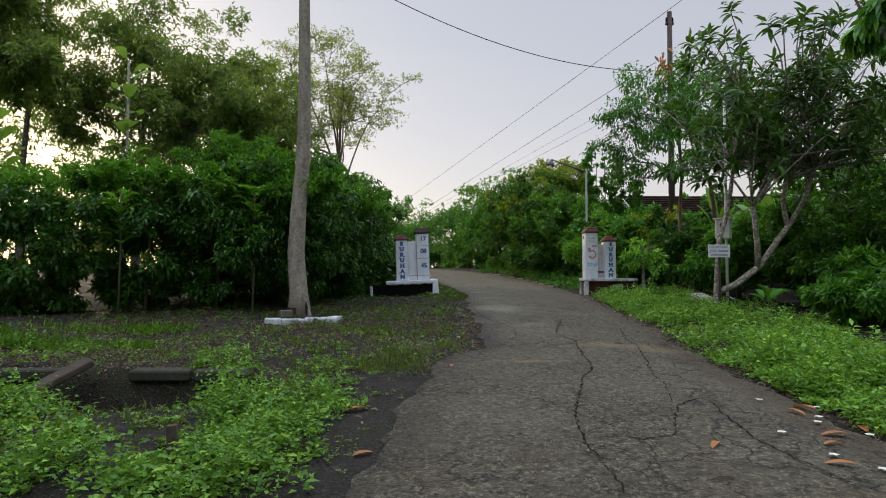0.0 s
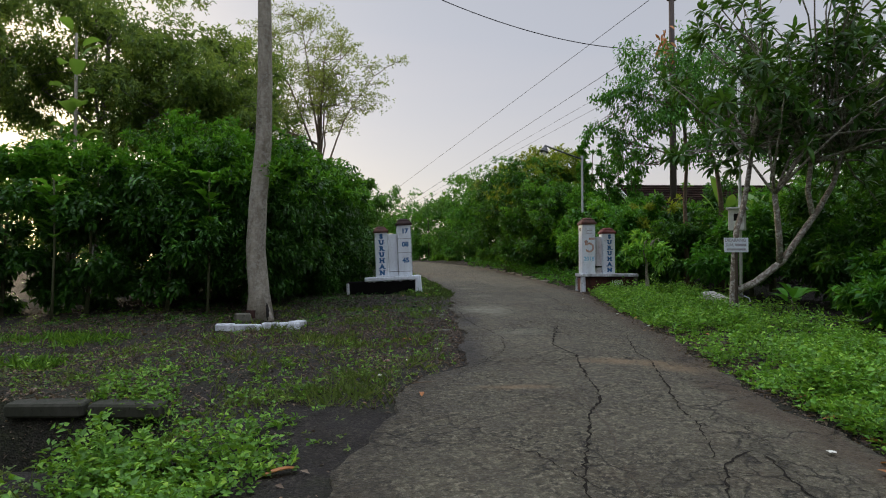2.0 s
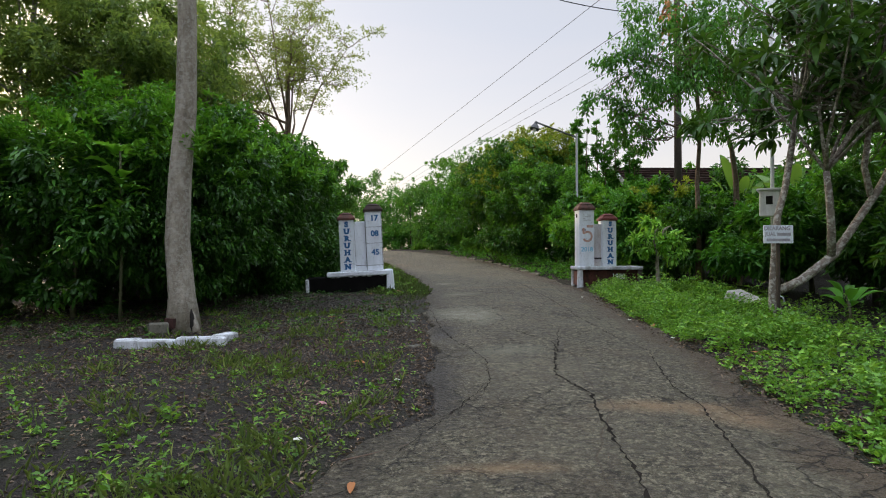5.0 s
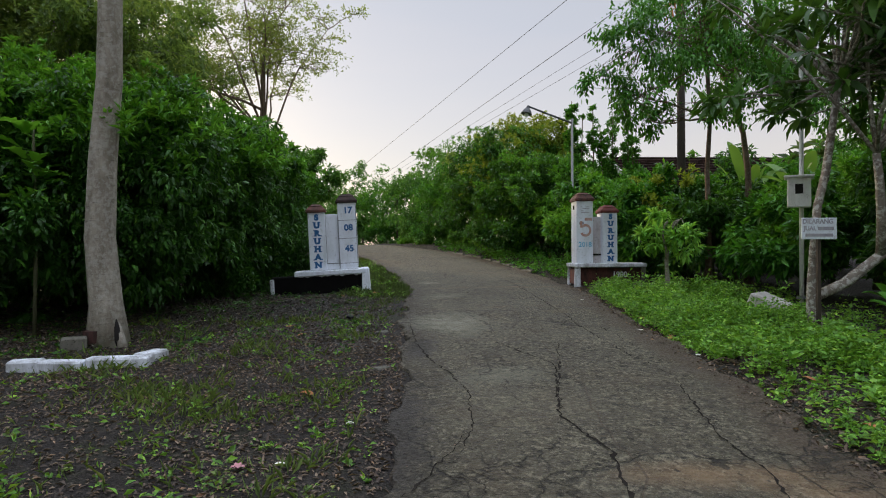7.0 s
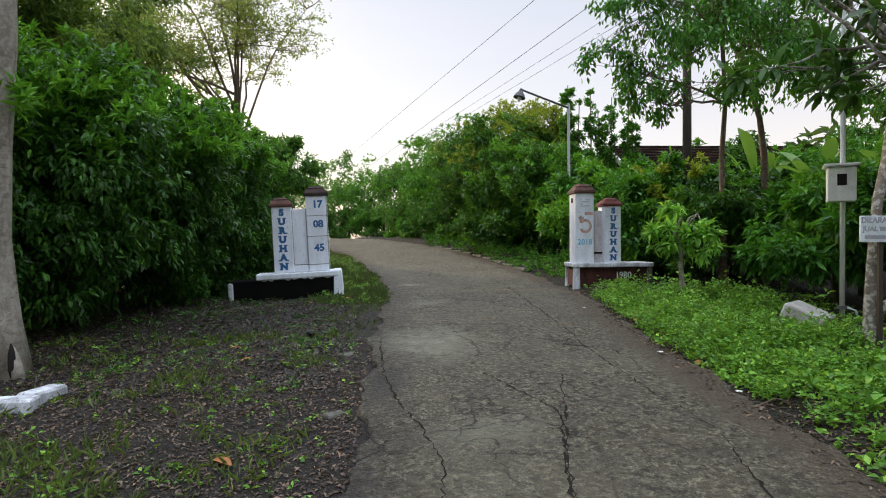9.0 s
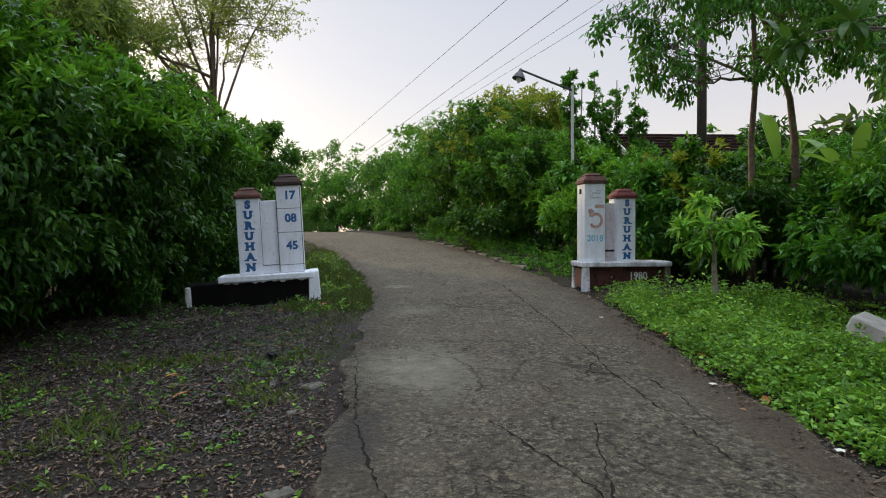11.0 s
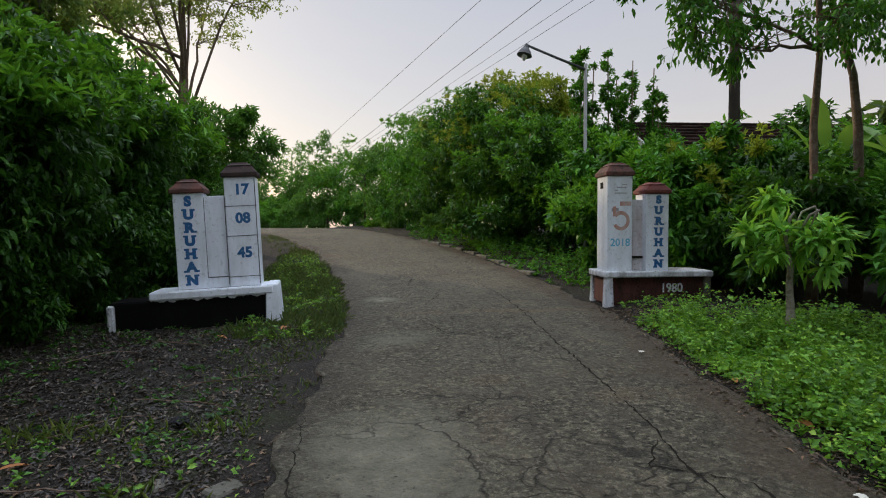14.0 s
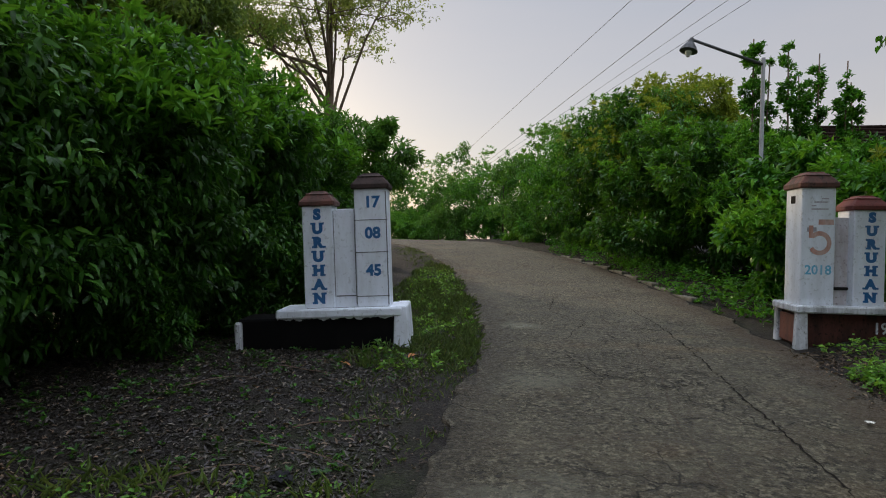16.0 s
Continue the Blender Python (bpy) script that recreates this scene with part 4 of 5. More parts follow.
for i, (x, y) in enumerate(((2.7, 32.6), (1.9, 35.2), (0.8, 38.2), (-0.8, 41.6), (-3.0, 45.2), (-6.0, 48.0), (-9.0, 49.5), (3.6, 29.6), (4.2, 26.8), (-4.6, 49.5), (-7.4, 51.5), (-10.6, 51.0), (-13.0, 47.5), (-15.0, 44.0), (0.9, 44.5), (-1.6, 48.5), (-6.2, 53.5), (-9.5, 54.5))):
    z = G(x, y)
    plant("low_shrub", "low green shrub at the foot of the lane planting", "shrub", x, y, stems(0.7), [(x, y, z + 0.55, 1.2, 1.2, 0.6), (x - 0.4, y + 0.5, z + 0.9, 1.0, 1.0, 0.6)] if y < 44 else [(x, y, z + 0.8, 1.9, 1.4, 1.0), (x - 0.8, y + 0.5, z + 1.2, 1.6, 1.4, 0.9)],
          480 if y < 44 else 900, 8, 0.15, 0.06, (M_LEAF_ROAD, M_LEAF_TREE, M_LEAF_YOUNG)[i % 3], M_STEM, 135 + i, seg=1, droop=0.3, trunk_r=0.03, group="low shrubs along the lane", limbs=False)
# upright pointed bushes
for i, (x, top) in enumerate(((5.9, 6.75), (6.22, 6.35), (6.55, 6.55), (6.92, 5.9), (7.28, 6.45), (7.62, 6.15), (7.95, 5.75))):
    y = 25.0 + 0.25 * math.sin(i * 2.1)
    z = G(x, y)
    h = top - z
    plant("upright_bush", "slim upright bush with small dark leaves", "shrub", x, y, stems(h * 0.97, 0.1 * math.sin(i * 1.7)), [(x, y, z + h * 0.76, 0.16, 0.16, h * 0.24), (x, y, z + h * 0.42, 0.32, 0.32, h * 0.22)],
          800, 7, 0.095, 0.050, M_LEAF_ROAD, M_BARK_BROWN, 130 + i, sub=8, seg=1, droop=-0.5, trunk_r=0.03, group="upright bushes", limbs=False, rough=0.2, spread=0.06)
# rounded crowns behind the street lamp
for i, (x, y, zc, r, leaf, lab) in enumerate(((6.4, 32.0, 6.8, 1.35, M_LEAF_SUN, "rounded tree with a yellow-green crown behind the lamp"), (4.5, 33.5, 6.3, 1.5, M_LEAF_SUNHAZE, "rounded tree with a dull green crown behind the shrubs"))):
    plant("round_tree", lab, "tree", x, y, stems(4.2), [(x, y, zc, r, r, 0.95), (x - 0.7, y, zc - 0.7, r, r, 0.9), (x + 0.7, y, zc - 0.8, r, r, 0.9)], 1500, 8, 0.17, 0.065, leaf, M_BARK_BROWN, 145 + i, seg=1, trunk_r=0.1, rough=0.4)

# dark undergrowth behind the frangipani
for i, (x, y, r, h) in enumerate(((7.4, 15.4, 1.2, 1.9), (9.0, 15.0, 1.5, 2.8), (10.5, 13.2, 1.7, 3.6), (9.2, 17.2, 1.6, 2.6), (11.2, 16.5, 1.8, 4.0), (12.5, 12.0, 2.0, 4.4), (6.2, 19.9, 1.2, 2.1), (7.2, 18.2, 1.2, 1.9), (9.4, 11.4, 1.1, 1.6), (13.0, 20.0, 2.2, 4.2), (11.0, 9.0, 1.4, 2.6), (9.8, 23.0, 1.3, 3.6), (11.6, 22.8, 1.6, 3.3), (13.4, 23.4, 1.6, 3.8), (8.4, 13.2, 1.1, 1.7), (7.4, 10.4, 1.0, 1.2), (8.6, 8.8, 1.2, 1.5))):
    z = G(x, y)
    ob = plant("undergrowth_shrub", "dark tangled shrub in deep shade", "shrub", x, y, stems(h * 0.6),
          [(x, y, z + h * 0.70, r * 0.95, r * 0.95, h * 0.30), (x - 0.3, y - 0.3, z + h * 0.46, r, r, h * 0.28)],
          1150, 8, 0.18, 0.066, M_LEAF_ROAD if i % 3 == 0 else M_LEAF_HEDGE, M_STEM, 150 + i, seg=1, droop=0.4, rough=0.4, trunk_r=0.05, group="undergrowth beside the lane", shell=2.6)
    shoots(ob, [(x, y, z + h * 0.92, r * 0.85, r * 0.85, h * 0.10), (x - 0.4, y - 0.5, z + h * 0.6, r * 0.8, r * 0.8, h * 0.15)], 75, M_LEAF_YOUNG, 700 + i)

# frangipani
x, y = 5.46, 12.25
fz = G(x, y)
fr = thing("frangipani_tree", pose(x, y, fz - 0.03), "frangipani with lichen-grey forked limbs and leaf rosettes", "tree")
rng = np.random.default_rng(7)
wood = Geo()
wood.tube([(0, 0, -0.1), (0, 0, 0.15), (-0.02, 0, 0.45), (0.0, 0, 0.9), (0.05, 0, 1.5), (0.22, 0.1, 1.9), (0.36, 0.2, 2.4), (0.45, 0.2, 3.0)], [0.105, 0.085, 0.062, 0.050, 0.048, 0.047, 0.043, 0.036], 10, 0.12)
wood.tube([(0.02, 0, 0.42), (0.35, -0.05, 0.58), (0.8, -0.1, 0.95), (1.15, -0.1, 1.45), (1.5, 0, 1.85), (1.85, 0.1, 2.35), (2.05, 0.15, 2.9)], [0.06, 0.062, 0.058, 0.054, 0.048, 0.043, 0.036], 10, 0.12)
wood.tube([(0.75, -0.1, 0.92), (0.72, -0.15, 1.3), (0.66, -0.2, 1.75), (0.62, -0.2, 2.1)], [0.06, 0.055, 0.05, 0.045], 8)
wood.tube([(1.4, 0, 1.78), (1.38, 0.1, 2.2), (1.45, 0.1, 2.7)], [0.05, 0.045, 0.04], 8)
tips, outs = [], []
for s, n_t in (((0.45, 0.2, 3.0), 34), ((2.05, 0.15, 2.9), 62), ((0.62, -0.2, 2.1), 8), ((1.45, 0.1, 2.7), 26)):
    for k in range(n_t):
        e = np.array([rng.uniform(-1.3, 4.6), rng.uniform(-2.0, 2.4), 0])
        e[:2] = e[:2] * 0.75 + np.array(s)[:2] * 0.25
        e[2] = rng.uniform(2.9, 6.3) - 0.11 * (e[0] - 1.5) ** 2 - 0.10 * e[1] ** 2
        p = curve_pts(s, e, 6, 0.12, rng, 0.05)
        wood.tube(p, np.linspace(0.026, 0.010, 6), 5)
        for q in (p[-1], p[3] + np.array([0, 0, 0.08])):
            tips.append(q)
            outs.append(unit(p[-1] - p[-2] + np.array([0, 0, 0.10])))
part("trunk", wood, M_BARK_LICHEN, fr, smooth=True)
# whorls of long leaves at the tips
PER = 17
tips, outs = np.array(tips), np.array(outs)
ax1 = unit(np.cross(outs, np.array([0.3, 0.9, 0.2])))
ax2 = np.cross(outs, ax1)
ang = (np.arange(PER) * 2.4)[None, :] + rng.uniform(0, 6.28, (len(tips), 1))
rise = np.linspace(-0.35, 0.9, PER)[None, :] + rng.normal(0, 0.15, ang.shape)
D = ax1[:, None] * np.cos(ang)[..., None] + ax2[:, None] * np.sin(ang)[..., None] + outs[:, None] * rise[..., None]
P = np.repeat(tips[:, None], PER, 1) + outs[:, None] * (0.08 * np.linspace(-1, 1, PER))[None, :, None]
P, D = P.reshape(-1, 3), D.reshape(-1, 3)
part("crown", leaf_geo("crown", P, D, 0.30 * rng.uniform(0.6, 1.15, len(P)), 0.074 * rng.uniform(0.8, 1.2, len(P)), rng, bend=0.3, flat=0.8), M_LEAF_FRANGI, fr)
fb = Geo()
for q in tips[::29]:
    for j in range(7):
        c0 = q + rng.normal(0, 0.06, 3) + np.array([0, 0, 0.12])
        for k in range(5):
            a = k * 1.2566
            fb.add(*blade(c0, c0 + np.array([0.035 * math.cos(a), 0.035 * math.sin(a), 0.02]), 0.026, 0.004, 0, 5))
part("blossoms", fb, M_WHITE, fr, "white blossoms")["kind"] = "stuff"

# slender trees behind the gate's far pillar
plant("slender_tree", "slender brown-barked tree with drooping leaflets", "tree", 6.8, 17.6, [(0, 0, 0), (0.02, 0, 1.2), (-0.02, 0, 2.4), (0.05, 0, 3.4), (0.0, 0, 4.6), (0.1, 0, 6.0)],
      [(5.7, 17.2, 5.7, 1.3, 1.2, 0.7), (6.9, 17.4, 6.2, 1.5, 1.5, 0.9), (4.9, 17.2, 4.8, 0.85, 0.8, 0.6), (7.8, 17.3, 5.3, 1.2, 1.2, 0.6), (5.7, 17.1, 4.4, 0.8, 0.7, 0.35), (6.7, 17.2, 4.5, 0.9, 0.8, 0.35), (4.9, 17.2, 4.3, 0.5, 0.5, 0.3), (4.35, 17.2, 5.1, 0.6, 0.5, 0.4), (5.1, 17.0, 6.1, 0.9, 0.8, 0.6), (6.4, 17.0, 7.0, 1.6, 1.4, 0.7)],
      1350, 9, 0.115, 0.042, M_LEAF_ROAD, M_BARK_BROWN, 200, droop=0.9, shell=1.7, rough=0.8, trunk_r=0.062, twigs=20, sub=7, spread=0.2)
plant("slender_tree", "forked brown tree with drooping leaflets", "tree", 8.2, 18.6, [(0, 0, 0), (0.05, 0, 1.2), (0.0, 0, 2.6), (-0.1, 0, 3.4), (-0.5, 0, 4.6), (-1.2, 0, 5.8)],
      [(7.2, 18.2, 6.2, 1.3, 1.2, 0.8), (9.2, 18.4, 6.0, 1.5, 1.4, 1.0), (8.6, 17.8, 5.0, 1.0, 1.0, 0.5), (9.6, 17.6, 4.6, 1.0, 1.0, 0.5), (8.2, 17.8, 7.2, 1.8, 1.4, 0.8)],
      1250, 9, 0.115, 0.042, M_LEAF_ROAD, M_BARK_BROWN, 201, droop=0.9, shell=1.7, rough=0.8, trunk_r=0.085, twigs=20, sub=7, spread=0.2)
# young tree beside the lane
plant("sapling", "young tree with a pale stem and bright green leaves", "sapling", 5.0, 15.4, [(0, 0, 0), (0.02, 0, 0.3), (0, 0, 0.6), (0.02, 0, 0.95)],
      [(5.0, 15.4, 2.30, 0.20, 0.20, 0.34), (4.86, 15.3, 1.95, 0.36, 0.34, 0.24), (5.2, 15.4, 1.90, 0.36, 0.34, 0.26)], 100, 9, 0.17, 0.046, M_LEAF_BRIGHT, M_BARK_PALE, 210, droop=-0.15, trunk_r=0.05, spread=0.05, bend=0.45, sub=4)

# ---- poles, lamp, wires ----
def street_lamp():
    x, y = 5.28, 22.6
    z = G(x, y)
    ob = thing("street_lamp", pose(x, y, z - 0.05), "thin galvanised street lamp with a bent arm", "street lamp")
    h = 5.42 - z
    part("pole", Geo().tube([(0, 0, 0), (0, 0, h * 0.55), (0, 0, h * 0.551), (0, 0, h + 0.12)], [0.044, 0.042, 0.036, 0.034], 10), M_STEEL, ob, smooth=True)
    arm = part("arm", Geo().tube([(0, 0, h), (-0.7, -0.12, h + 0.22), (-1.32, -0.24, h + 0.42)], [0.03, 0.028, 0.026], 8), M_LAMP, ob, smooth=True)
    part("lamp_head", Geo().tube([(-1.30, -0.24, h + 0.44), (-1.32, -0.24, h + 0.36), (-1.34, -0.25, h + 0.28), (-1.36, -0.26, h + 0.2)], [0.03, 0.06, 0.12, 0.16], 12), M_LAMP, arm, "bell-shaped lamp head")
    part("bulb", Geo().tube([(-1.345, -0.25, h + 0.25), (-1.36, -0.26, h + 0.17), (-1.37, -0.26, h + 0.1)], [0.05, 0.06, 0.03], 10), M_CABINET, arm)


street_lamp()
up = thing("utility_pole", pose(8.2, 22.0, G(8.2, 22.0) - 0.1), "tall weathered utility pole with insulators", "utility pole")
part("pole", Geo().tube([(0, 0, 0), (0, 0, 5), (0, 0, 10.1)], [0.12, 0.105, 0.085], 12), M_POLE, up, smooth=True)
part("bracket", Geo().box(-0.15, -0.05, 9.62, 0.15, 0.05, 9.7, 0.01), M_POLE, up)
for dx in (-0.11, 0.11):
    part("insulator", Geo().tube([(dx, 0, 9.68), (dx, 0, 9.82), (dx, 0, 9.9)], [0.03, 0.04, 0.02], 8), M_WIRE, up)


def cable(a, b, sag, r, label):
    t = np.linspace(0, 1, 40)
    p = np.outer(1 - t, a) + np.outer(t, b)
    p[:, 2] -= sag * 4 * t * (1 - t)
    ob = part("cable", Geo().tube(p, [r] * 40, 5), M_WIRE)
    tagged(ob, label, "cable", "overhead cables")


for hx, hz, dx, dz in ((8.2, 11.1, -0.361, -0.094), (7.7, 9.3, -0.333, -0.085), (7.4, 8.35, -0.34, -0.072), (7.3, 7.9, -0.34, -0.065)):
    cable((hx + (0.9 if hz > 10 else 0), 22.0 - (3 if hz > 10 else 0), hz + (0.3 if hz > 10 else 0)), (hx + 58 * dx, 80.0, hz + 58 * dz), 0.0, 0.010 if hz > 9 else 0.006, "thin black overhead cable along the lane")
cable((8.2, 22.0, 8.99), (-6.0, 15.1, 11.4), 1.36, 0.013, "slack black cable hung across the lane")

# ---- sign and meter box ----
mp = thing("meter_post", pose(6.45, 14.0, G(6.4, 14.0) - 0.05), "slim white steel post with a cream meter box", "meter post")
part("post", Geo().tube([(0, 0, 0), (0, 0, 2), (0, 0, 5.4)], [0.032, 0.032, 0.03], 10), M_CABINET, mp, smooth=True)
bx = part("meter_box", Geo().box(-0.15, -0.30, 1.50, 0.15, 0.0, 1.92, 0.01), M_CABINET, mp, "pale metal meter box")
bx.matrix_basis = pose(-0.06, -0.03, 0, 0, 0, -32)
part("lid", Geo().box(-0.19, -0.36, 1.92, 0.19, 0.04, 1.955, 0.01), M_CABINET, bx)
part("window", Geo().box(-0.05, -0.304, 1.69, 0.05, -0.298, 1.83), M_DARK, bx)

part("pipe", Geo().tube([(0.03, -0.05, 0.18), (0.12, -0.08, 0.14), (0.15, -0.09, 0.0)], [0.014, 0.014, 0.014], 6), M_WHITE, mp, smooth=True)
part("bracket", Geo().box(-0.10, -0.05, 0.16, 0.05, -0.02, 0.20), M_STEEL, mp)

sb = thing("notice_board", pose(5.44, 12.12, G(5.44, 12.12) - 0.03), "small white painted notice board with faded lettering", "sign")
part("stake", Geo().box(-0.02, 0.0, -0.05, 0.02, 0.03, 1.2), M_WOOD, sb)
bd = part("board", Geo().box(-0.22, -0.02, 1.12, 0.20, 0.0, 1.37, 0.004), M_WHITE, sb)
write("lettering", "DILARANG", 0.075, -0.03, -0.0215, 1.325, M_GREYPRINT, bd, bold=0.002)
write("lettering", "JUAL", 0.07, -0.125, -0.0215, 1.245, M_GREYPRINT, bd, bold=0.002)
part("text_bar", Geo().box(-0.03, -0.0235, 1.225, 0.16, -0.0195, 1.265), M_GREYPRINT, bd)
part("text_bar", Geo().box(-0.18, -0.0235, 1.150, 0.15, -0.0195, 1.185), M_GREYPRINT, bd)

# ---- kerb stones, slabs ----
def block(name, x, y, sx, sy, sz, rz, mat, label, category, group="", tilt=0.0):
    g = Geo().box(-sx / 2, -sy / 2, -0.03, sx / 2, sy / 2, sz, 0.018)
    ob = part(name, g, mat)
    ob.matrix_world = pose(x, y, G(x, y), tilt, 0, rz)
    return tagged(ob, label, category, group)


for x, y, sx, sy, rz in ((-3.16, 11.52, 0.30, 0.20, 14), (-2.80, 11.50, 0.42, 0.18, -4), (-2.27, 11.56, 0.60, 0.18, 5), (-2.07, 11.84, 0.36, 0.18, 75)):
    block("kerb_stone", x, y, sx, sy, 0.10, rz, M_WHITE_WORN, "white-painted kerb stone beside the pale tree", "kerb stone", "kerb stones round the tree")
block("stone_block", -3.14, 12.35, 0.26, 0.18, 0.13, 25, M_CONCRETE, "loose grey concrete block beside the tree", "stone block")
block("stone_slab", 5.80, 13.75, 0.52, 0.46, 0.16, 40, M_PLASTER, "tilted pale stone slab in the verge", "stone slab", tilt=22)

# house behind the planting
hs = thing("house", pose(12.4, 28.5, 0.88), "low house with a dark tiled roof behind the trees", "house")
# dark wood colour stands for the unlit inside under the roof
part("wall", Geo().box(-3.5, -2.5, -0.7, 3.5, 2.5, 3.0), M_WOOD, hs, "wall coloured dark for the unlit shed interior")
g = Geo()
g.add([(-4.2, -3.2, 2.85), (4.2, -3.2, 2.85), (4.2, 0, 4.4), (-4.2, 0, 4.4), (4.2, 3.2, 2.85), (-4.2, 3.2, 2.85), (-4.2, -3.2, 2.7), (4.2, -3.2, 2.7), (4.2, 3.2, 2.7), (-4.2, 3.2, 2.7)],
      [(0, 1, 2, 3), (3, 2, 4, 5), (6, 9, 8, 7), (0, 6, 7, 1), (4, 8, 9, 5), (1, 7, 8, 4, 2), (0, 3, 5, 9, 6)])
roof = part("roof", g, M_TILE, hs)
for sg in (-1, 1):
    part("bargeboard", Geo().add([(-4.25, 0, 4.46), (-4.25, sg * 3.3, 2.90), (-4.25, sg * 3.3, 2.70), (-4.25, 0, 4.26), (-4.20, 0, 4.46), (-4.20, sg * 3.3, 2.90), (-4.20, sg * 3.3, 2.70), (-4.20, 0, 4.26)],
         [(0, 1, 2, 3), (4, 7, 6, 5), (0, 4, 5, 1), (1, 5, 6, 2), (2, 6, 7, 3), (3, 7, 4, 0)]), M_PLASTER, roof, "pale bargeboard")
for k in range(12):
    y0, z0 = -3.2 + k * 0.27, 2.85 + k * 0.131
    cg = Geo()
    for q in range(42):
        xx = -4.2 + q * 0.2
        cg.box(xx, y0 - 0.03, z0 + 0.005, xx + 0.18, y0 + 0.3, z0 + 0.05 + 0.012 * math.sin(q * 5.1 + k * 2.3))
    c = part("tile_course", cg, M_TILE, roof)
    c["kind"] = "stuff"

# ---- ground cover ----
def herbs(name, X, Y, h, per, L, W, leaf, seed, label, droop=-0.1):
    rng = np.random.default_rng(seed)
    n = len(X)
    hh = h * rng.uniform(0.3, 1.2, n) * (0.2 + 1.7 * patch(X, Y, 4.2, 4.0))
    base = np.stack([X, Y, surface_z(X, Y)], 1)
    P = np.repeat(base, per, 0)
    k = len(P)
    up = rng.random(k) * np.repeat(hh, per)
    D = sphere_dirs(k, rng)
    D[:, 2] = np.abs(D[:, 2]) * 0.35 - droop
    P = P + D * 0.03 * rng.random((k, 1))
    P[:, 2] += up
    ob = part(name, leaf_geo(name, P, D, L * np.repeat(rng.uniform(0.5, 1.6, n), per) * rng.uniform(0.6, 1.2, k), W * np.repeat(rng.uniform(0.6, 1.5, n), per), rng, seg=1, flat=0.45), leaf)
    return tagged(ob, label, "plants", kind="stuff")


def scatter(n, x0, x1, y0, y1, seed, fn):
    rng = np.random.default_rng(seed)
    X, Y = rng.uniform(x0, x1, n), rng.uniform(y0, y1, n)
    keep = rng.random(n) < fn(X, Y)
    return X[keep], Y[keep]


def soft_noise(x, y, seed):
    """Smooth random values from 0 to 1 on a unit grid."""
    table = np.random.default_rng(1000 + seed).random((64, 64))
    i, j = np.floor(x).astype(int), np.floor(y).astype(int)
    u, v = x - i, y - j
    u, v = u * u * (3 - 2 * u), v * v * (3 - 2 * v)
    a, b, c, d = table[i % 64, j % 64], table[(i + 1) % 64, j % 64], table[i % 64, (j + 1) % 64], table[(i + 1) % 64, (j + 1) % 64]
    return (a * (1 - u) + b * u) * (1 - v) + (c * (1 - u) + d * u) * v


def patch(X, Y, s, o, lo=0.0):
    k = int(o * 10)
    n = 0.55 * soft_noise(X * s * 0.6, Y * s * 0.6, k) + 0.3 * soft_noise(X * s * 1.5, Y * s * 1.5, k + 1) + 0.15 * soft_noise(X * s * 4, Y * s * 4, k + 2)
    return np.clip((n - 0.5) * 3.2 + 0.5 - lo * 0.6, 0, 1)


ramp01 = lambda v, a, b: np.clip((v - a) / (b - a), 0, 1)
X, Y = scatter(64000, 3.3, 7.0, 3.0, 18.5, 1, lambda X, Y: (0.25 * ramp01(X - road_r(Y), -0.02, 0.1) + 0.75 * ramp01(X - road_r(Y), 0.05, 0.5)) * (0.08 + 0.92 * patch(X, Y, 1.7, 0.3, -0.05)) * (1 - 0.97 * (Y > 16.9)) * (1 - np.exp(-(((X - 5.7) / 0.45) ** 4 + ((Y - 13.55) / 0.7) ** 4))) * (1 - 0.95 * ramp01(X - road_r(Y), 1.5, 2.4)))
herbs("verge_herbs", X, Y, 0.15, 7, 0.047, 0.031, M_LEAF_HERB_LIT, 2, "low herbs along the verge, green lightened for the brighter light there")
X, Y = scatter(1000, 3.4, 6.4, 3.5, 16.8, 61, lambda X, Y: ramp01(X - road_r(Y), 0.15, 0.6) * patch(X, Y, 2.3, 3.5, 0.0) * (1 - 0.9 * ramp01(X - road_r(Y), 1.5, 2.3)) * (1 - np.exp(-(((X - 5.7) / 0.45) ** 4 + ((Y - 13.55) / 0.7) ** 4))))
herbs("verge_weeds", X, Y, 0.20, 6, 0.080, 0.050, M_LEAF_HERB_LIT, 62, "taller broad-leaved weeds in the verge")
X, Y = scatter(58000, -8, -0.2, 3.0, 8.6, 3, lambda X, Y: ramp01(road_l(Y) - X, 0.3, 1.3) * patch(X, Y, 1.3, 2.0, 0.1) ** 1.5 * (1 - 0.96 * ramp01(Y, 5.2, 7.6)) * (1 - 0.93 * np.exp(-(((X + 4.0) / 1.9) ** 4 + ((Y - 6.25) / 0.65) ** 4))))
herbs("clearing_herbs", X, Y, 0.20, 7, 0.049, 0.027, M_LEAF_HERB, 4, "low green herbs in the clearing")

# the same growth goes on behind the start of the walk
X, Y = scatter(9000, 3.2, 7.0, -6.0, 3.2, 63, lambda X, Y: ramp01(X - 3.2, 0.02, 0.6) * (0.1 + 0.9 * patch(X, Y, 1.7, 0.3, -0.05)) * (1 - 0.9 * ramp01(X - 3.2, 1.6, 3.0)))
herbs("rear_verge_herbs", X, Y, 0.15, 7, 0.085, 0.055, M_LEAF_HERB_LIT, 64, "low green herbs along the verge behind the walk")
X, Y = scatter(12000, -8, -0.7, -6.0, 3.2, 65, lambda X, Y: ramp01(-0.7 - X, 0.2, 1.2) * patch(X, Y, 1.3, 2.0, 0.1) ** 1.3)
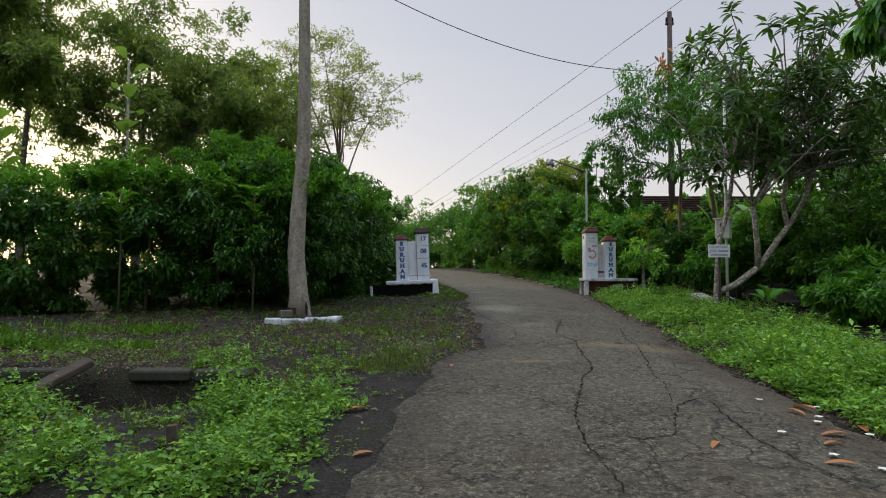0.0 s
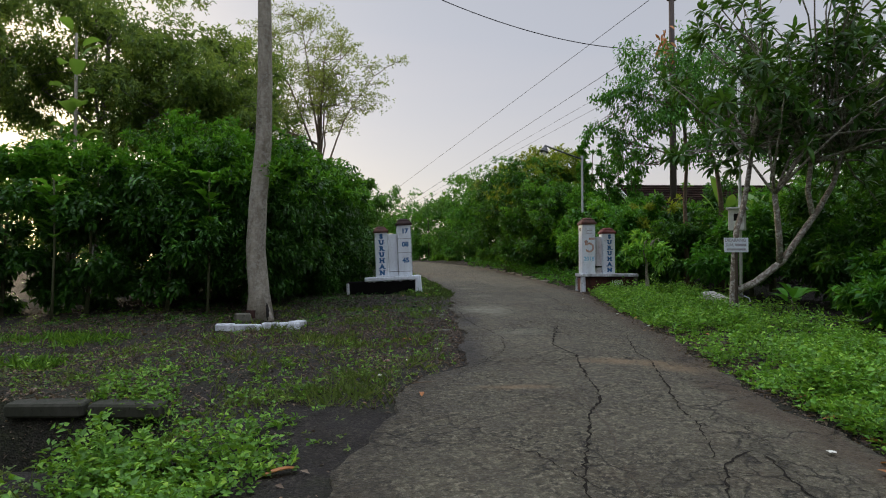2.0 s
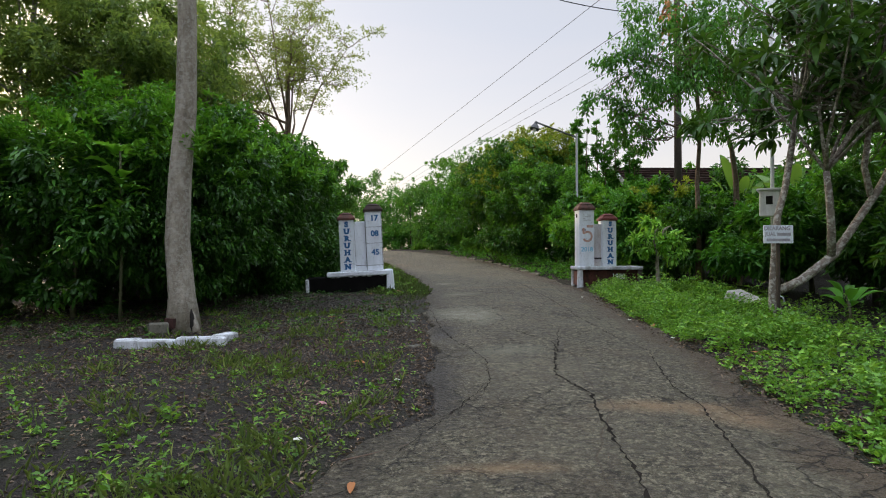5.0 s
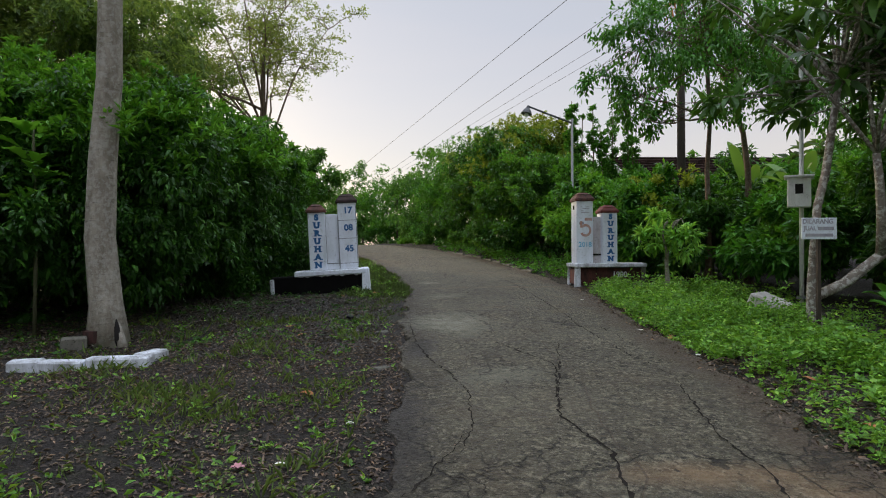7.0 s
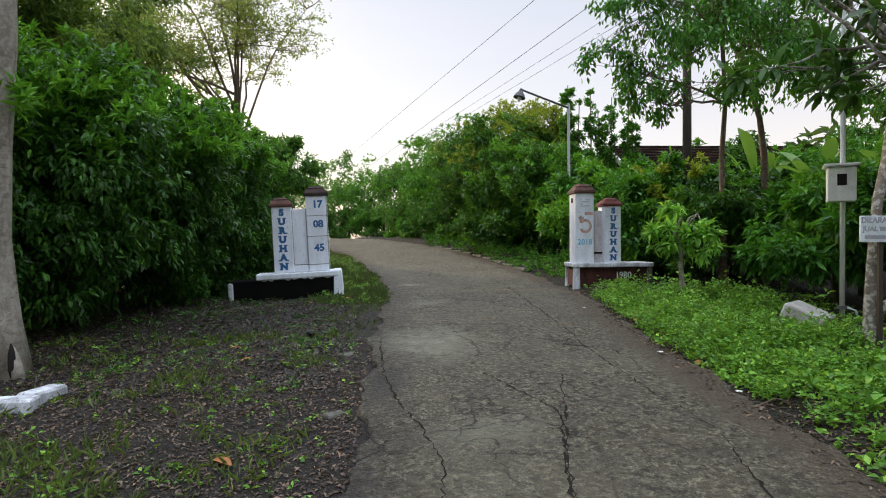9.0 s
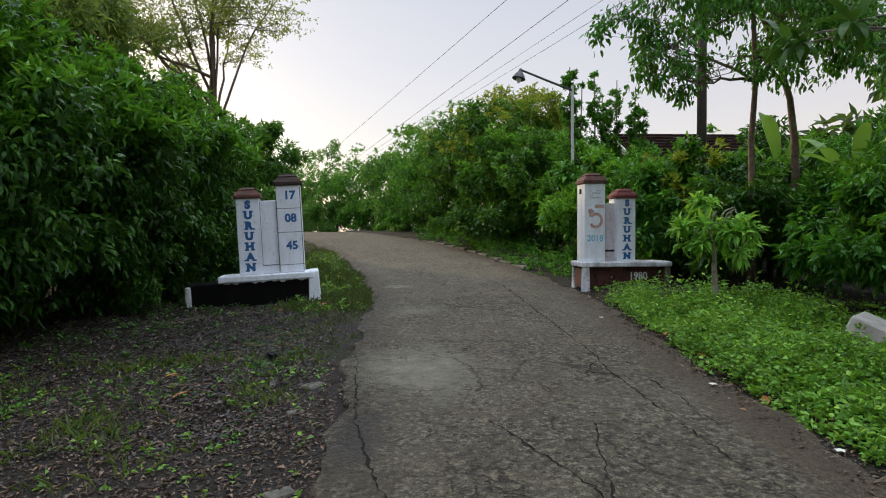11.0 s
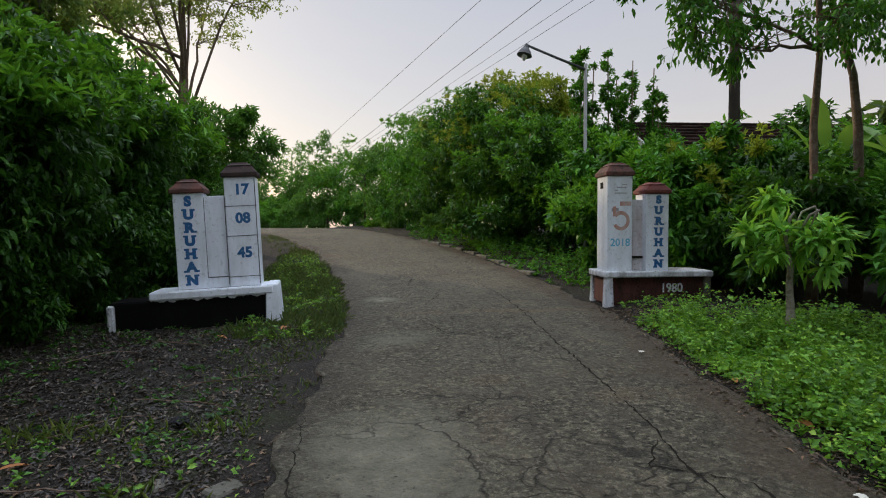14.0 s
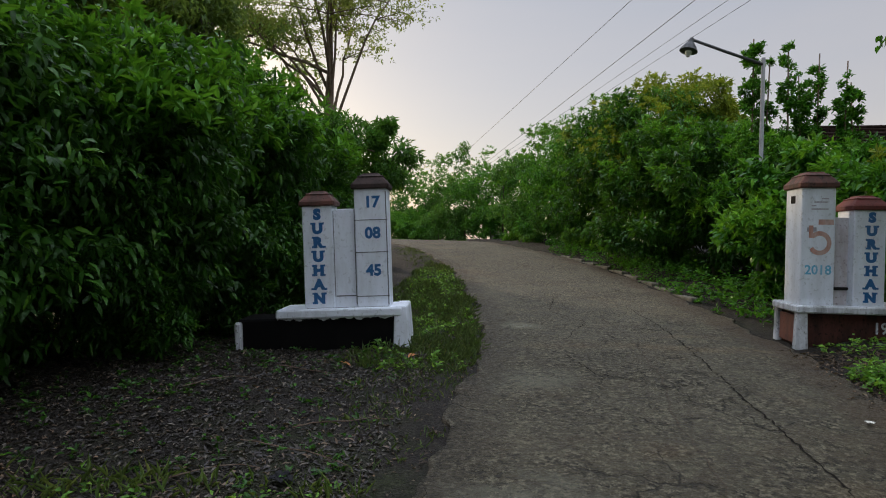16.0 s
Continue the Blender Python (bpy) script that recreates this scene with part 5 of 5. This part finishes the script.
herbs("rear_clearing_herbs", X, Y, 0.18, 7, 0.085, 0.05, M_LEAF_HERB, 66, "low green herbs beside the lane behind the walk")


def grass(name, X, Y, h, w, seed, label, leaf=M_LEAF_GRASS):
    rng = np.random.default_rng(seed)
    n = len(X)
    P = np.stack([X, Y, surface_z(X, Y) - 0.005], 1)
    D = sphere_dirs(n, rng) * 0.6
    D[:, 2] = np.abs(D[:, 2]) + 0.45
    ob = part(name, leaf_geo(name, P, D, h * rng.uniform(0.4, 1.3, n), w, rng, seg=1, bend=0.6), leaf)
    return tagged(ob, label, "grass", kind="stuff")


X, Y = scatter(34000, -7, 0.2, 4.0, 12.5, 5, lambda X, Y: (X < road_l(Y) - 0.5) * 0.8 * patch(X, Y, 1.9, 1.1, 1.05) ** 1.5 * (1 - 0.8 * ramp01(Y, 9.5, 11.5)))
grass("clearing_grass", X, Y, 0.09, 0.009, 6, "thin short grass in the trodden clearing")
X, Y = scatter(52000, -3.4, 0.9, 14.2, 32, 7, lambda X, Y: (X < road_l(Y) + 0.03 * np.sin(Y * 9)) * (1 - ramp01(road_l(Y) - X, 0.35, 1.1)) * 0.6 * patch(X, Y, 2.6, 0.7, 0.15))
grass("lane_edge_grass", X, Y, 0.075, 0.010, 8, "grass strip along the edge of the lane", M_LEAF_BANK)

# fallen leaves
def litter(name, X, Y, L, seed, label):
    rng = np.random.default_rng(seed)
    n = len(X)
    P = np.stack([X, Y, surface_z(X, Y) + 0.008], 1)
    D = sphere_dirs(n, rng)
    D[:, 2] *= 0.25
    ob = part(name, leaf_geo(name, P, D, L * rng.uniform(0.4, 1.5, n), L * 0.45 * rng.uniform(0.6, 1.2, n), rng, seg=1, flat=1.0, fold=0.3), M_LITTER)
    return tagged(ob, label, "leaves", kind="stuff")


X, Y = scatter(16000, -9, 0.8, 5, 20, 9, lambda X, Y: (X < road_l(Y)) * (0.15 + 0.85 * patch(X, Y, 1.1, 3.0) * ramp01(Y, 7, 10)) * (1 - 0.75 * ramp01(Y, 12.0, 14.0)))
litter("fallen_leaves", X, Y, 0.06, 10, "dry brown fallen leaves on the soil")

# ---- broad leaves ----
def broad_plant(name, label, category, x, y, h, count, length, width, leaf, seed, stem_r=0.05, stem=M_STEM, group="", lobes=0, up=0.6, spread=0.25):
    rng = np.random.default_rng(seed)
    ob = thing(name, pose(x, y, G(x, y) - 0.03), label, category, group)
    part("stem", Geo().tube([(0, 0, -0.05), (0.03, 0, h * 0.5), (0, 0, h)], [stem_r, stem_r * 0.85, stem_r * 0.6], 8), stem, ob, smooth=True)
    for k in range(count):
        a = 2.4 * k + rng.uniform(-0.3, 0.3)
        l = length * rng.uniform(0.75, 1.15)
        e = up * rng.uniform(0.3, 1.3)
        r0 = np.array([0.02 * math.cos(a), 0.02 * math.sin(a), h * (1 - spread * rng.random())])
        d = np.array([math.cos(a) * math.cos(e), math.sin(a) * math.cos(e), math.sin(e)])
        stalk = r0 + d * l * 0.35
        g = Geo().tube([r0, stalk], [stem_r * 0.25, stem_r * 0.15], 5)
        g.add(*blade(stalk, stalk + d * l, width * rng.uniform(0.8, 1.15), l * 0.12, lobes))
        part("leaf", g, leaf, ob, smooth=True)
    return ob


M_LEAF_BANANA = leaf_material("banana_leaf", (0.06, 0.19, 0.03), (0.10, 0.26, 0.04), (0.20, 0.36, 0.06), 0.35, 0.4)
for i, (x, y, h) in enumerate(((9.3, 20.6, 2.2), (10.4, 20.0, 2.3), (11.2, 18.6, 2.1))):
    broad_plant("banana_plant", "banana plant with broad torn yellow-green leaves", "banana plant", x, y, h, 7, 1.05, 0.34, M_LEAF_BANANA, 300 + i, 0.1, group="banana plants", up=1.0)
for i, (x, y, h) in enumerate(((-4.05, 13.15, 2.75), (-6.7, 12.75, 2.6), (-9.6, 12.2, 2.2))):
    broad_plant("cassava_plant", "tall cassava-like plant with pale lobed leaves", "plant", x, y, h, 36, 0.30, 0.25, M_LEAF_YOUNG, 320 + i, 0.025, group="broad-leaved plants in the hedge", lobes=1, up=0.2, spread=0.42)
for i, (x, y, h) in enumerate(((-10.5, 14.4, 4.6), (-12.0, 13.4, 3.6), (-8.6, 16.6, 6.6))):
    broad_plant("teak_sapling", "thin sapling with large rounded yellow-green leaves", "sapling", x, y, h, 14, 0.5, 0.36, M_LEAF_BANANA, 340 + i, 0.05, M_BARK_PALE, "teak saplings", up=0.5, spread=0.45)
for i, (x, y, h) in enumerate(((6.2, 11.8, 0.35), (6.6, 12.4, 0.4), (7.2, 11.2, 0.4), (6.9, 10.2, 0.35))):
    broad_plant("verge_plant", "low plant with broad dark green leaves in the verge", "plant", x, y, h, 9, 0.28, 0.14, M_LEAF_ROAD, 360 + i, 0.02, group="broad-leaved plants in the verge", up=0.5)

# near tree at the edge of the lane with long drooping leaves
plant("broadleaf_tree", "overhanging tree with long drooping green leaves", "tree", 7.6, 8.6, [(0, 0, 0), (0.05, 0, 1.5), (-0.1, 0, 3.0), (-0.3, 0, 4.4), (-0.6, 0, 5.6)],
      [(6.0, 8.4, 5.5, 1.1, 1.2, 0.6), (7.4, 8.8, 6.2, 1.6, 1.6, 0.9), (8.6, 9.4, 5.0, 1.4, 1.4, 0.9)], 330, 12, 0.34, 0.085, M_LEAF_ROAD, M_BARK_BROWN, 380, droop=0.8, trunk_r=0.12, twigs=10, spread=0.06, bend=0.3)

# woods around the place; unseen ones behind and beside added to block low light
for i, (x, y, h) in enumerate(((-20, 6, 9), (-21, -3, 10), (-14, -10, 10), (-5, -14, 10), (6, -13, 10), (15, -8, 10), (17, 2, 9), (17, 10, 9), (18, 24, 9), (-24, 14, 11), (-22, 24, 11), (-15, 27, 8), (-10, 30, 8))):
    z = G(x, y)
    plant("woodland_screen_tree", "broad green woodland tree; those out of view added to block low light", "tree", x, y, stems(h * 0.6, 0.3), [(x, y, z + h * 0.62, 4.0, 4.0, h * 0.36), (x + 1.2, y - 1, z + h * 0.3, 3.6, 3.6, h * 0.28)],
          1700 if i > 8 else 900, 7, 0.24 if i > 8 else 0.5, 0.09 if i > 8 else 0.22, M_LEAF_SUNHAZE if i > 8 else M_LEAF_DARK, M_BARK_GREY, 400 + i, seg=1, trunk_r=0.2, rough=0.6, group="woods around the place", spread=0.3)
for i in range(16):
    x, y = -52 + i * 6.2, 74 + 9 * math.sin(i * 2.3)
    z, h = G(x, y), 5.5 + 2.2 * math.sin(i * 1.7)
    plant("far_tree", "distant tree beyond the lane, haze put into its pale leaf colour", "tree", x, y, stems(h * 0.6), [(x, y, z + h * 0.5, 3.6, 2.6, h * 0.45), (x + 2.2, y, z + h * 0.2, 3.0, 2.2, h * 0.3)],
          480, 7, 0.48, 0.22, M_LEAF_FAR_HAZE, M_BARK_GREY, 430 + i, seg=1, trunk_r=0.2, rough=0.5, group="distant trees", spread=0.3)

# ---- cracks in the lane ----
M_CRACK = paint_material("crack_dirt", (0.018, 0.015, 0.012), (0.04, 0.034, 0.026), 0.5, 0.95)


def crack(pts, width, seed):
    rng = np.random.default_rng(seed)
    pts = np.array(pts, float)
    d = np.concatenate([[0], np.cumsum(np.linalg.norm(np.diff(pts, axis=0), axis=1))])
    s = np.arange(0, d[-1], 0.045)
    p = np.stack([np.interp(s, d, pts[:, 0]), np.interp(s, d, pts[:, 1])], 1)
    p += np.cumsum(rng.normal(0, 0.012, p.shape), 0) * 0.5 + rng.normal(0, 0.008, p.shape)
    t = unit(np.gradient(p, axis=0))
    nrm = np.stack([-t[:, 1], t[:, 0]], 1)
    w = width * 0.55 * np.clip(rng.normal(0.5, 0.28, len(p)), 0.12, 1.2) * np.sin(np.linspace(0.08, math.pi - 0.08, len(p))) ** 0.4
    a, b = p + nrm * w[:, None], p - nrm * w[:, None]
    v = [(q[0], q[1], float(road_z(q[0], q[1])) + 0.0045) for q in np.concatenate([a, b])]
    n = len(p)
    return Geo().add(v, [(i, i + 1, n + i + 1, n + i) for i in range(n - 1)])


for i, (w, pts) in enumerate((
        (0.035, [(2.3, 11.9), (1.78, 9.41), (1.9, 8.77), (1.73, 7.57), (1.7, 7.0), (1.47, 6.4), (1.3, 5.8), (1.1, 4.9), (1.07, 4.5), (1.1, 3.6)]),
        (0.025, [(1.07, 4.5), (1.44, 4.46), (1.71, 4.65), (2.06, 5.44), (2.38, 5.73), (2.3, 4.66), (2.5, 3.8)]),
        (0.022, [(2.98, 10.4), (2.65, 9.1), (2.68, 8.64), (2.49, 7.55), (2.33, 6.7), (2.3, 6.25), (2.06, 5.44)]),
        (0.020, [(1.6, 12.0), (2.03, 10.9), (1.81, 9.6)]),
        (0.022, [(2.6, 21.0), (2.86, 19.36), (2.93, 16.38), (2.92, 14.37), (2.88, 13.55), (2.83, 12.7), (2.98, 10.4)]),
        (0.018, [(2.83, 13.42), (2.58, 13.07), (3.02, 12.82), (3.06, 12.4), (3.01, 11.8)]),
        (0.020, [(0.62, 13.97), (0.76, 11.72), (1.1, 10.06), (1.07, 9.18), (0.89, 8.66)]),
        (0.016, [(1.07, 9.18), (0.7, 8.4), (0.3, 7.6)]),
        (0.016, [(0.9, 17.6), (1.5, 17.2), (1.7, 16.4), (2.3, 16.0), (2.9, 16.3)]),
        (0.014, [(1.6, 21.5), (1.5, 20.0), (1.9, 19.2), (1.6, 18.0)]),
        (0.014, [(1.44, 4.46), (0.9, 5.6), (0.4, 5.9)]))):
    part("crack", crack(pts, w, 500 + i), M_CRACK, road)

# low edging of the lane beyond the gate
for i in range(9):
    y0 = 21.6 + i * 0.86
    x0, x1 = road_r(y0) + 0.16, road_r(y0 + 0.82) + 0.16
    m = pose((x0 + x1) / 2, y0 + 0.41, float(base_z(y0 + 0.41)), 2.0 * math.sin(i * 2.0), 0, math.degrees(math.atan2(0.82, x1 - x0)))
    ob = part("edging_stone", Geo().box(-0.41, -0.07, -0.1, 0.41, 0.07, 0.045 + 0.02 * math.sin(i * 3.1), 0.02), M_CONCRETE)
    ob.matrix_world = m
    tagged(ob, "mossy concrete edging stone along the lane", "edging stone", "edging of the lane")

# ---- clutter of the clearing ----
for x, y, sx, rz in ((-2.45, 6.96, 0.62, -3), (-3.15, 6.98, 0.66, 2), (-4.6, 7.0, 0.7, 5)):
    g = Geo().box(-sx / 2, -0.11, -0.1, sx / 2, 0.11, 0.02, 0.02)
    ob = part("drain_slab", g, M_DARKSTONE)
    ob.matrix_world = pose(x, y, float(base_z(y)), 2, 0, rz)
    tagged(ob, "mossy concrete slab at the edge of the ditch", "slab", "slabs along the ditch")
pl = part("plank", Geo().box(-0.75, -0.13, 0, 0.75, 0.13, 0.07, 0.012), M_WOOD)
pl.matrix_world = pose(-4.3, 6.3, 0.22, 0, -24, 52)
tagged(pl, "rotten brown plank leaning over the ditch", "plank")
st = part("stake", Geo().tube([(0, 0, -0.1), (0.01, 0, 0.1), (0, 0, 0.26)], [0.04, 0.037, 0.034], 8), M_WOOD)
st.matrix_world = pose(-1.78, 4.1, G(-1.78, 4.1))
tagged(st, "short weathered wooden stake among herbs", "stake")

# single fallen leaves and blossoms
M_LEAF_ORANGE = leaf_material("orange_leaf", (0.30, 0.10, 0.03), (0.45, 0.17, 0.05), (0.55, 0.28, 0.10), 0.5, 0.15)
M_PETAL = paint_material("white_petal", (0.78, 0.77, 0.68), (0.5, 0.45, 0.3), 0.3, 0.6)
rng = np.random.default_rng(91)
lv = Geo().add(*blade((-0.11, 0, 0.012), (0.11, 0, 0.01), 0.07, 0.012)).mesh("fallen_leaf")
lv.materials.append(M_LEAF_ORANGE)
for x, y in [(2.95, 5.2), (3.1, 5.35), (3.3, 4.9), (2.75, 4.4), (2.55, 4.0), (2.9, 4.6), (3.35, 5.9), (3.5, 7.0), (3.42, 6.4), (1.9, 4.35), (-0.55, 4.3), (-0.75, 5.4), (0.1, 7.1), (-1.6, 6.2), (3.9, 6.6), (-0.2, 10.4), (3.8, 9.2), (4.1, 10.3), (3.75, 12.3), (-0.6, 16.5), (-0.67, 12.9), (-0.9, 13.4), (3.9, 13.6), (4.0, 14.6), (0.0, 16.9)]:
    ob = new("fallen_leaf", lv)
    ob.matrix_world = pose(x, y, G(x, y) + 0.006, rng.uniform(-8, 8), rng.uniform(-8, 8), rng.uniform(0, 360)) @ Matrix.Scale(rng.uniform(0.6, 1.15), 4)
    tagged(ob, "curled orange-brown fallen leaf on the ground", "leaf", "large fallen leaves")
fl = Geo()
for k in range(5):
    a = k * 2 * math.pi / 5
    fl.add(*blade((0, 0, 0.008), (0.035 * math.cos(a), 0.035 * math.sin(a), 0.02), 0.026, 0.004, 0, 5))
flm = fl.mesh("fallen_blossom")
flm.materials.append(M_PETAL)
for x, y in [(2.85, 5.6), (2.95, 4.9), (3.15, 4.6), (2.6, 4.15), (2.75, 3.9), (3.05, 5.05), (3.3, 5.5), (2.5, 4.6), (3.6, 7.6), (3.65, 11.4), (3.5, 12.6), (3.55, 15.4), (-0.1, 8.9), (-0.35, 7.9), (3.25, 4.25)]:
    ob = new("fallen_blossom", flm)
    ob.matrix_world = pose(x, y, G(x, y) + 0.004, 0, 0, rng.uniform(0, 360))
    tagged(ob, "white fallen frangipani blossom", "blossom", "fallen blossoms")
# twigs
for k, (x, y, l) in enumerate([(-0.3, 14.4, 0.9), (-0.7, 14.0, 0.7), (-0.1, 15.0, 0.8), (0.2, 7.6, 0.5), (-0.6, 13.1, 0.6), (3.9, 9.6, 0.4), (3.7, 11.0, 0.4), (-1.4, 15.6, 0.6), (-0.9, 16.2, 0.7), (4.6, 13.6, 0.5)]):
    p = curve_pts((-l / 2, 0, 0.015), (l / 2, 0, 0.02), 7, 0.02, rng, 0.012)
    ob = part("twig", Geo().tube(p, np.linspace(0.0065, 0.003, 7), 5), M_BARK_BROWN)
    ob.matrix_world = pose(x, y, G(x, y) + 0.004, 0, 0, rng.uniform(-30, 60))
    tagged(ob, "dry brown twig on the ground", "twig", "fallen twigs")

X, Y = scatter(80000, -7, 0.7, 6.8, 20, 15, lambda X, Y: (X < road_l(Y)) * (0.35 + 0.65 * patch(X, Y, 0.9, 5.0, -0.2)) * (1 - 0.8 * ramp01(Y, 12.5, 15.0)))
litter("leaf_litter", X, Y, 0.043, 16, "fine dry leaf litter and crumbs on the soil")
X, Y = scatter(40000, 3.2, 6.5, 3, 18, 17, lambda X, Y: ramp01(X - road_r(Y), -0.25, 0.1) * (1 - 0.8 * ramp01(X - road_r(Y), 0.4, 1.0)))
litter("verge_litter", X, Y, 0.050, 18, "dry leaves along the edge of the lane")
X, Y = scatter(9000, -0.5, 4.2, 3.2, 22, 19, lambda X, Y: 0.08 + 0.5 * ramp01(np.abs(X - (road_l(Y) + road_r(Y)) / 2), 1.2, 1.7))
litter("lane_debris", X, Y, 0.014, 20, "crumbs and leaf scraps on the lane")

X, Y = scatter(1500, -8, 0.6, 7.5, 14, 21, lambda X, Y: (X < road_l(Y) - 0.1) * (0.25 + 0.75 * patch(X, Y, 1.5, 6.0)))
herbs("seedlings", X, Y, 0.05, 5, 0.04, 0.022, M_LEAF_HERB, 22, "sparse small seedlings on the soil")

X, Y = scatter(8500, -6.5, 0.3, 4.0, 10.5, 23, lambda X, Y: (X < road_l(Y) - 0.05) * 0.7 * patch(X, Y, 1.6, 7.0, 0.75) * (1 - 0.9 * ramp01(Y, 7.5, 9.5)) * (1 - np.exp(-(((X + 4.0) / 1.9) ** 4 + ((Y - 6.25) / 0.65) ** 4))))
herbs("creeping_herbs", X, Y, 0.04, 5, 0.03, 0.018, M_LEAF_GRASS, 24, "creeping small-leaved herbs and moss on the soil")
X, Y = scatter(9000, -7.5, -4.0, 8.3, 10.6, 25, lambda X, Y: patch(X, Y, 1.4, 8.0, -0.1) ** 2)
grass("clearing_tufts", X, Y, 0.16, 0.011, 26, "longer bright grass tufts in the clearing", M_LEAF_HERB)
X, Y = scatter(14000, -3.0, 0.3, 6.8, 14.0, 27, lambda X, Y: (X < road_l(Y)) * (patch(X, Y, 3.0, 9.0, 0.85)))
grass("soil_tufts", X, Y, 0.12, 0.008, 28, "scattered yellow-green grass tufts on the soil")

# grassy bank between the near pillar and the lane
X, Y = scatter(34000, -1.4, 0.75, 16.4, 26, 51, lambda X, Y: (X < road_l(Y) + 0.04 * np.sin(Y * 9)) * ramp01(X + 0.9 + 0.2 * (Y - 18), -0.1, 0.5) * (0.12 + 0.75 * patch(X, Y, 2.2, 4.0, 0.25)))
grass("bank_grass", X, Y, 0.12, 0.010, 52, "soft green grass on the bank beside the gate pillar", M_LEAF_BANK)
X, Y = scatter(1700, -1.2, 0.7, 16.4, 25, 53, lambda X, Y: (X < road_l(Y) - 0.08) * ramp01(X + 0.9 + 0.2 * (Y - 18), 0, 0.4) * patch(X, Y, 2.2, 5.0, 0.1))
herbs("bank_herbs", X, Y, 0.09, 6, 0.05, 0.03, M_LEAF_HERB, 54, "small leafy herbs in the grass of the bank")
X, Y = scatter(6500, -0.5, 6.2, 18.9, 31, 55, lambda X, Y: ramp01(X - road_r(Y), 0.0, 0.45) * (X < road_r(Y) + 1.9) * (0.35 + 0.65 * patch(X, Y, 1.6, 6.0, -0.1)) * (1 - (np.abs(X - 4.9) < 0.85) * (np.abs(Y - 18.55) < 0.5)))
herbs("roadside_herbs", X, Y, 0.22, 7, 0.075, 0.042, M_LEAF_ROAD, 56, "dark leafy herbs along the far edge of the lane")

# wet rotting leaves, coloured near black for the shade beside the gate, and low herbs
X, Y = scatter(52000, -6.5, 0.3, 11.8, 18.2, 41, lambda X, Y: (X < road_l(Y)) * (0.3 + 0.7 * patch(X, Y, 1.3, 2.0, -0.1)) * (0.3 + 0.7 * ramp01(road_l(Y) - X, 0.0, 0.5)))
rot = litter("shaded_rotting_leaves", X, Y, 0.048, 42, "wet rotting leaves on the soil, darkened for the shade beside the gate")
rot.data.materials.clear()
rot.data.materials.append(M_ROT_SHADED)
X, Y = scatter(2200, -6.5, 0.2, 11.8, 18.2, 43, lambda X, Y: (X < road_l(Y) - 0.5) * (0.2 + 0.8 * patch(X, Y, 1.7, 3.0, 0.2)) * ramp01(road_l(Y) - X, 0.2, 0.8))
herbs("gate_herbs", X, Y, 0.05, 5, 0.042, 0.025, M_LEAF_HEDGE, 44, "low dark-green herbs among rotting leaves")

# bits of broken concrete at the edge of the lane
for x, y, sx, sy, rz in ((0.10, 12.85, 0.34, 0.20, 12), (0.33, 13.12, 0.20, 0.15, 50), (-0.06, 13.20, 0.15, 0.11, 80), (0.28, 12.45, 0.13, 0.10, 20), (0.40, 11.2, 0.16, 0.12, 35)):
    block("concrete_fragment", x, y, sx, sy, 0.010, rz, M_CONCRETE, "flat broken piece of grey concrete in the soil", "concrete piece", "broken concrete beside the lane")

# scraps of rubbish
for x, y, k, mat, lab in ((-0.35, 8.9, 0.045, paint_material("pink_plastic", (0.55, 0.25, 0.27), (0.3, 0.2, 0.2), 0.4), "crumpled pink plastic scrap on the soil"), (-0.2, 14.0, 0.08, M_WIRE, "crumpled dark plastic rag on the soil"), (0.25, 9.6, 0.03, M_PETAL, "small white paper scrap on the soil")):
    g = Geo()
    for q in range(4):
        g.add(*blade((0, 0, 0.01), (k * math.cos(q * 1.7), k * math.sin(q * 1.7), 0.02 + 0.3 * k * (q % 2)), k * 1.1, k * 0.3, 1, 6))
    ob = part("plastic_scrap", g, mat)
    ob.matrix_world = pose(x, y, G(x, y))
    tagged(ob, lab, "rubbish")

# dry orange-brown leaves caught on the utility pole
dc = thing("dry_creeper", pose(8.0, 21.9, 9.0), "clump of dry orange-brown leaves caught on the pole", "dry leaves")
rng = np.random.default_rng(77)
C = rng.normal(0, 1, (70, 3)) * np.array([0.16, 0.12, 0.28])
lc = part("leaf_clump", leaf_geo("leaf_clump", C, np.array([0, 0, -0.8]) + sphere_dirs(70, rng) * 0.7, 0.30, 0.09, rng), M_LEAF_ORANGE, dc)
lc["kind"] = "stuff"
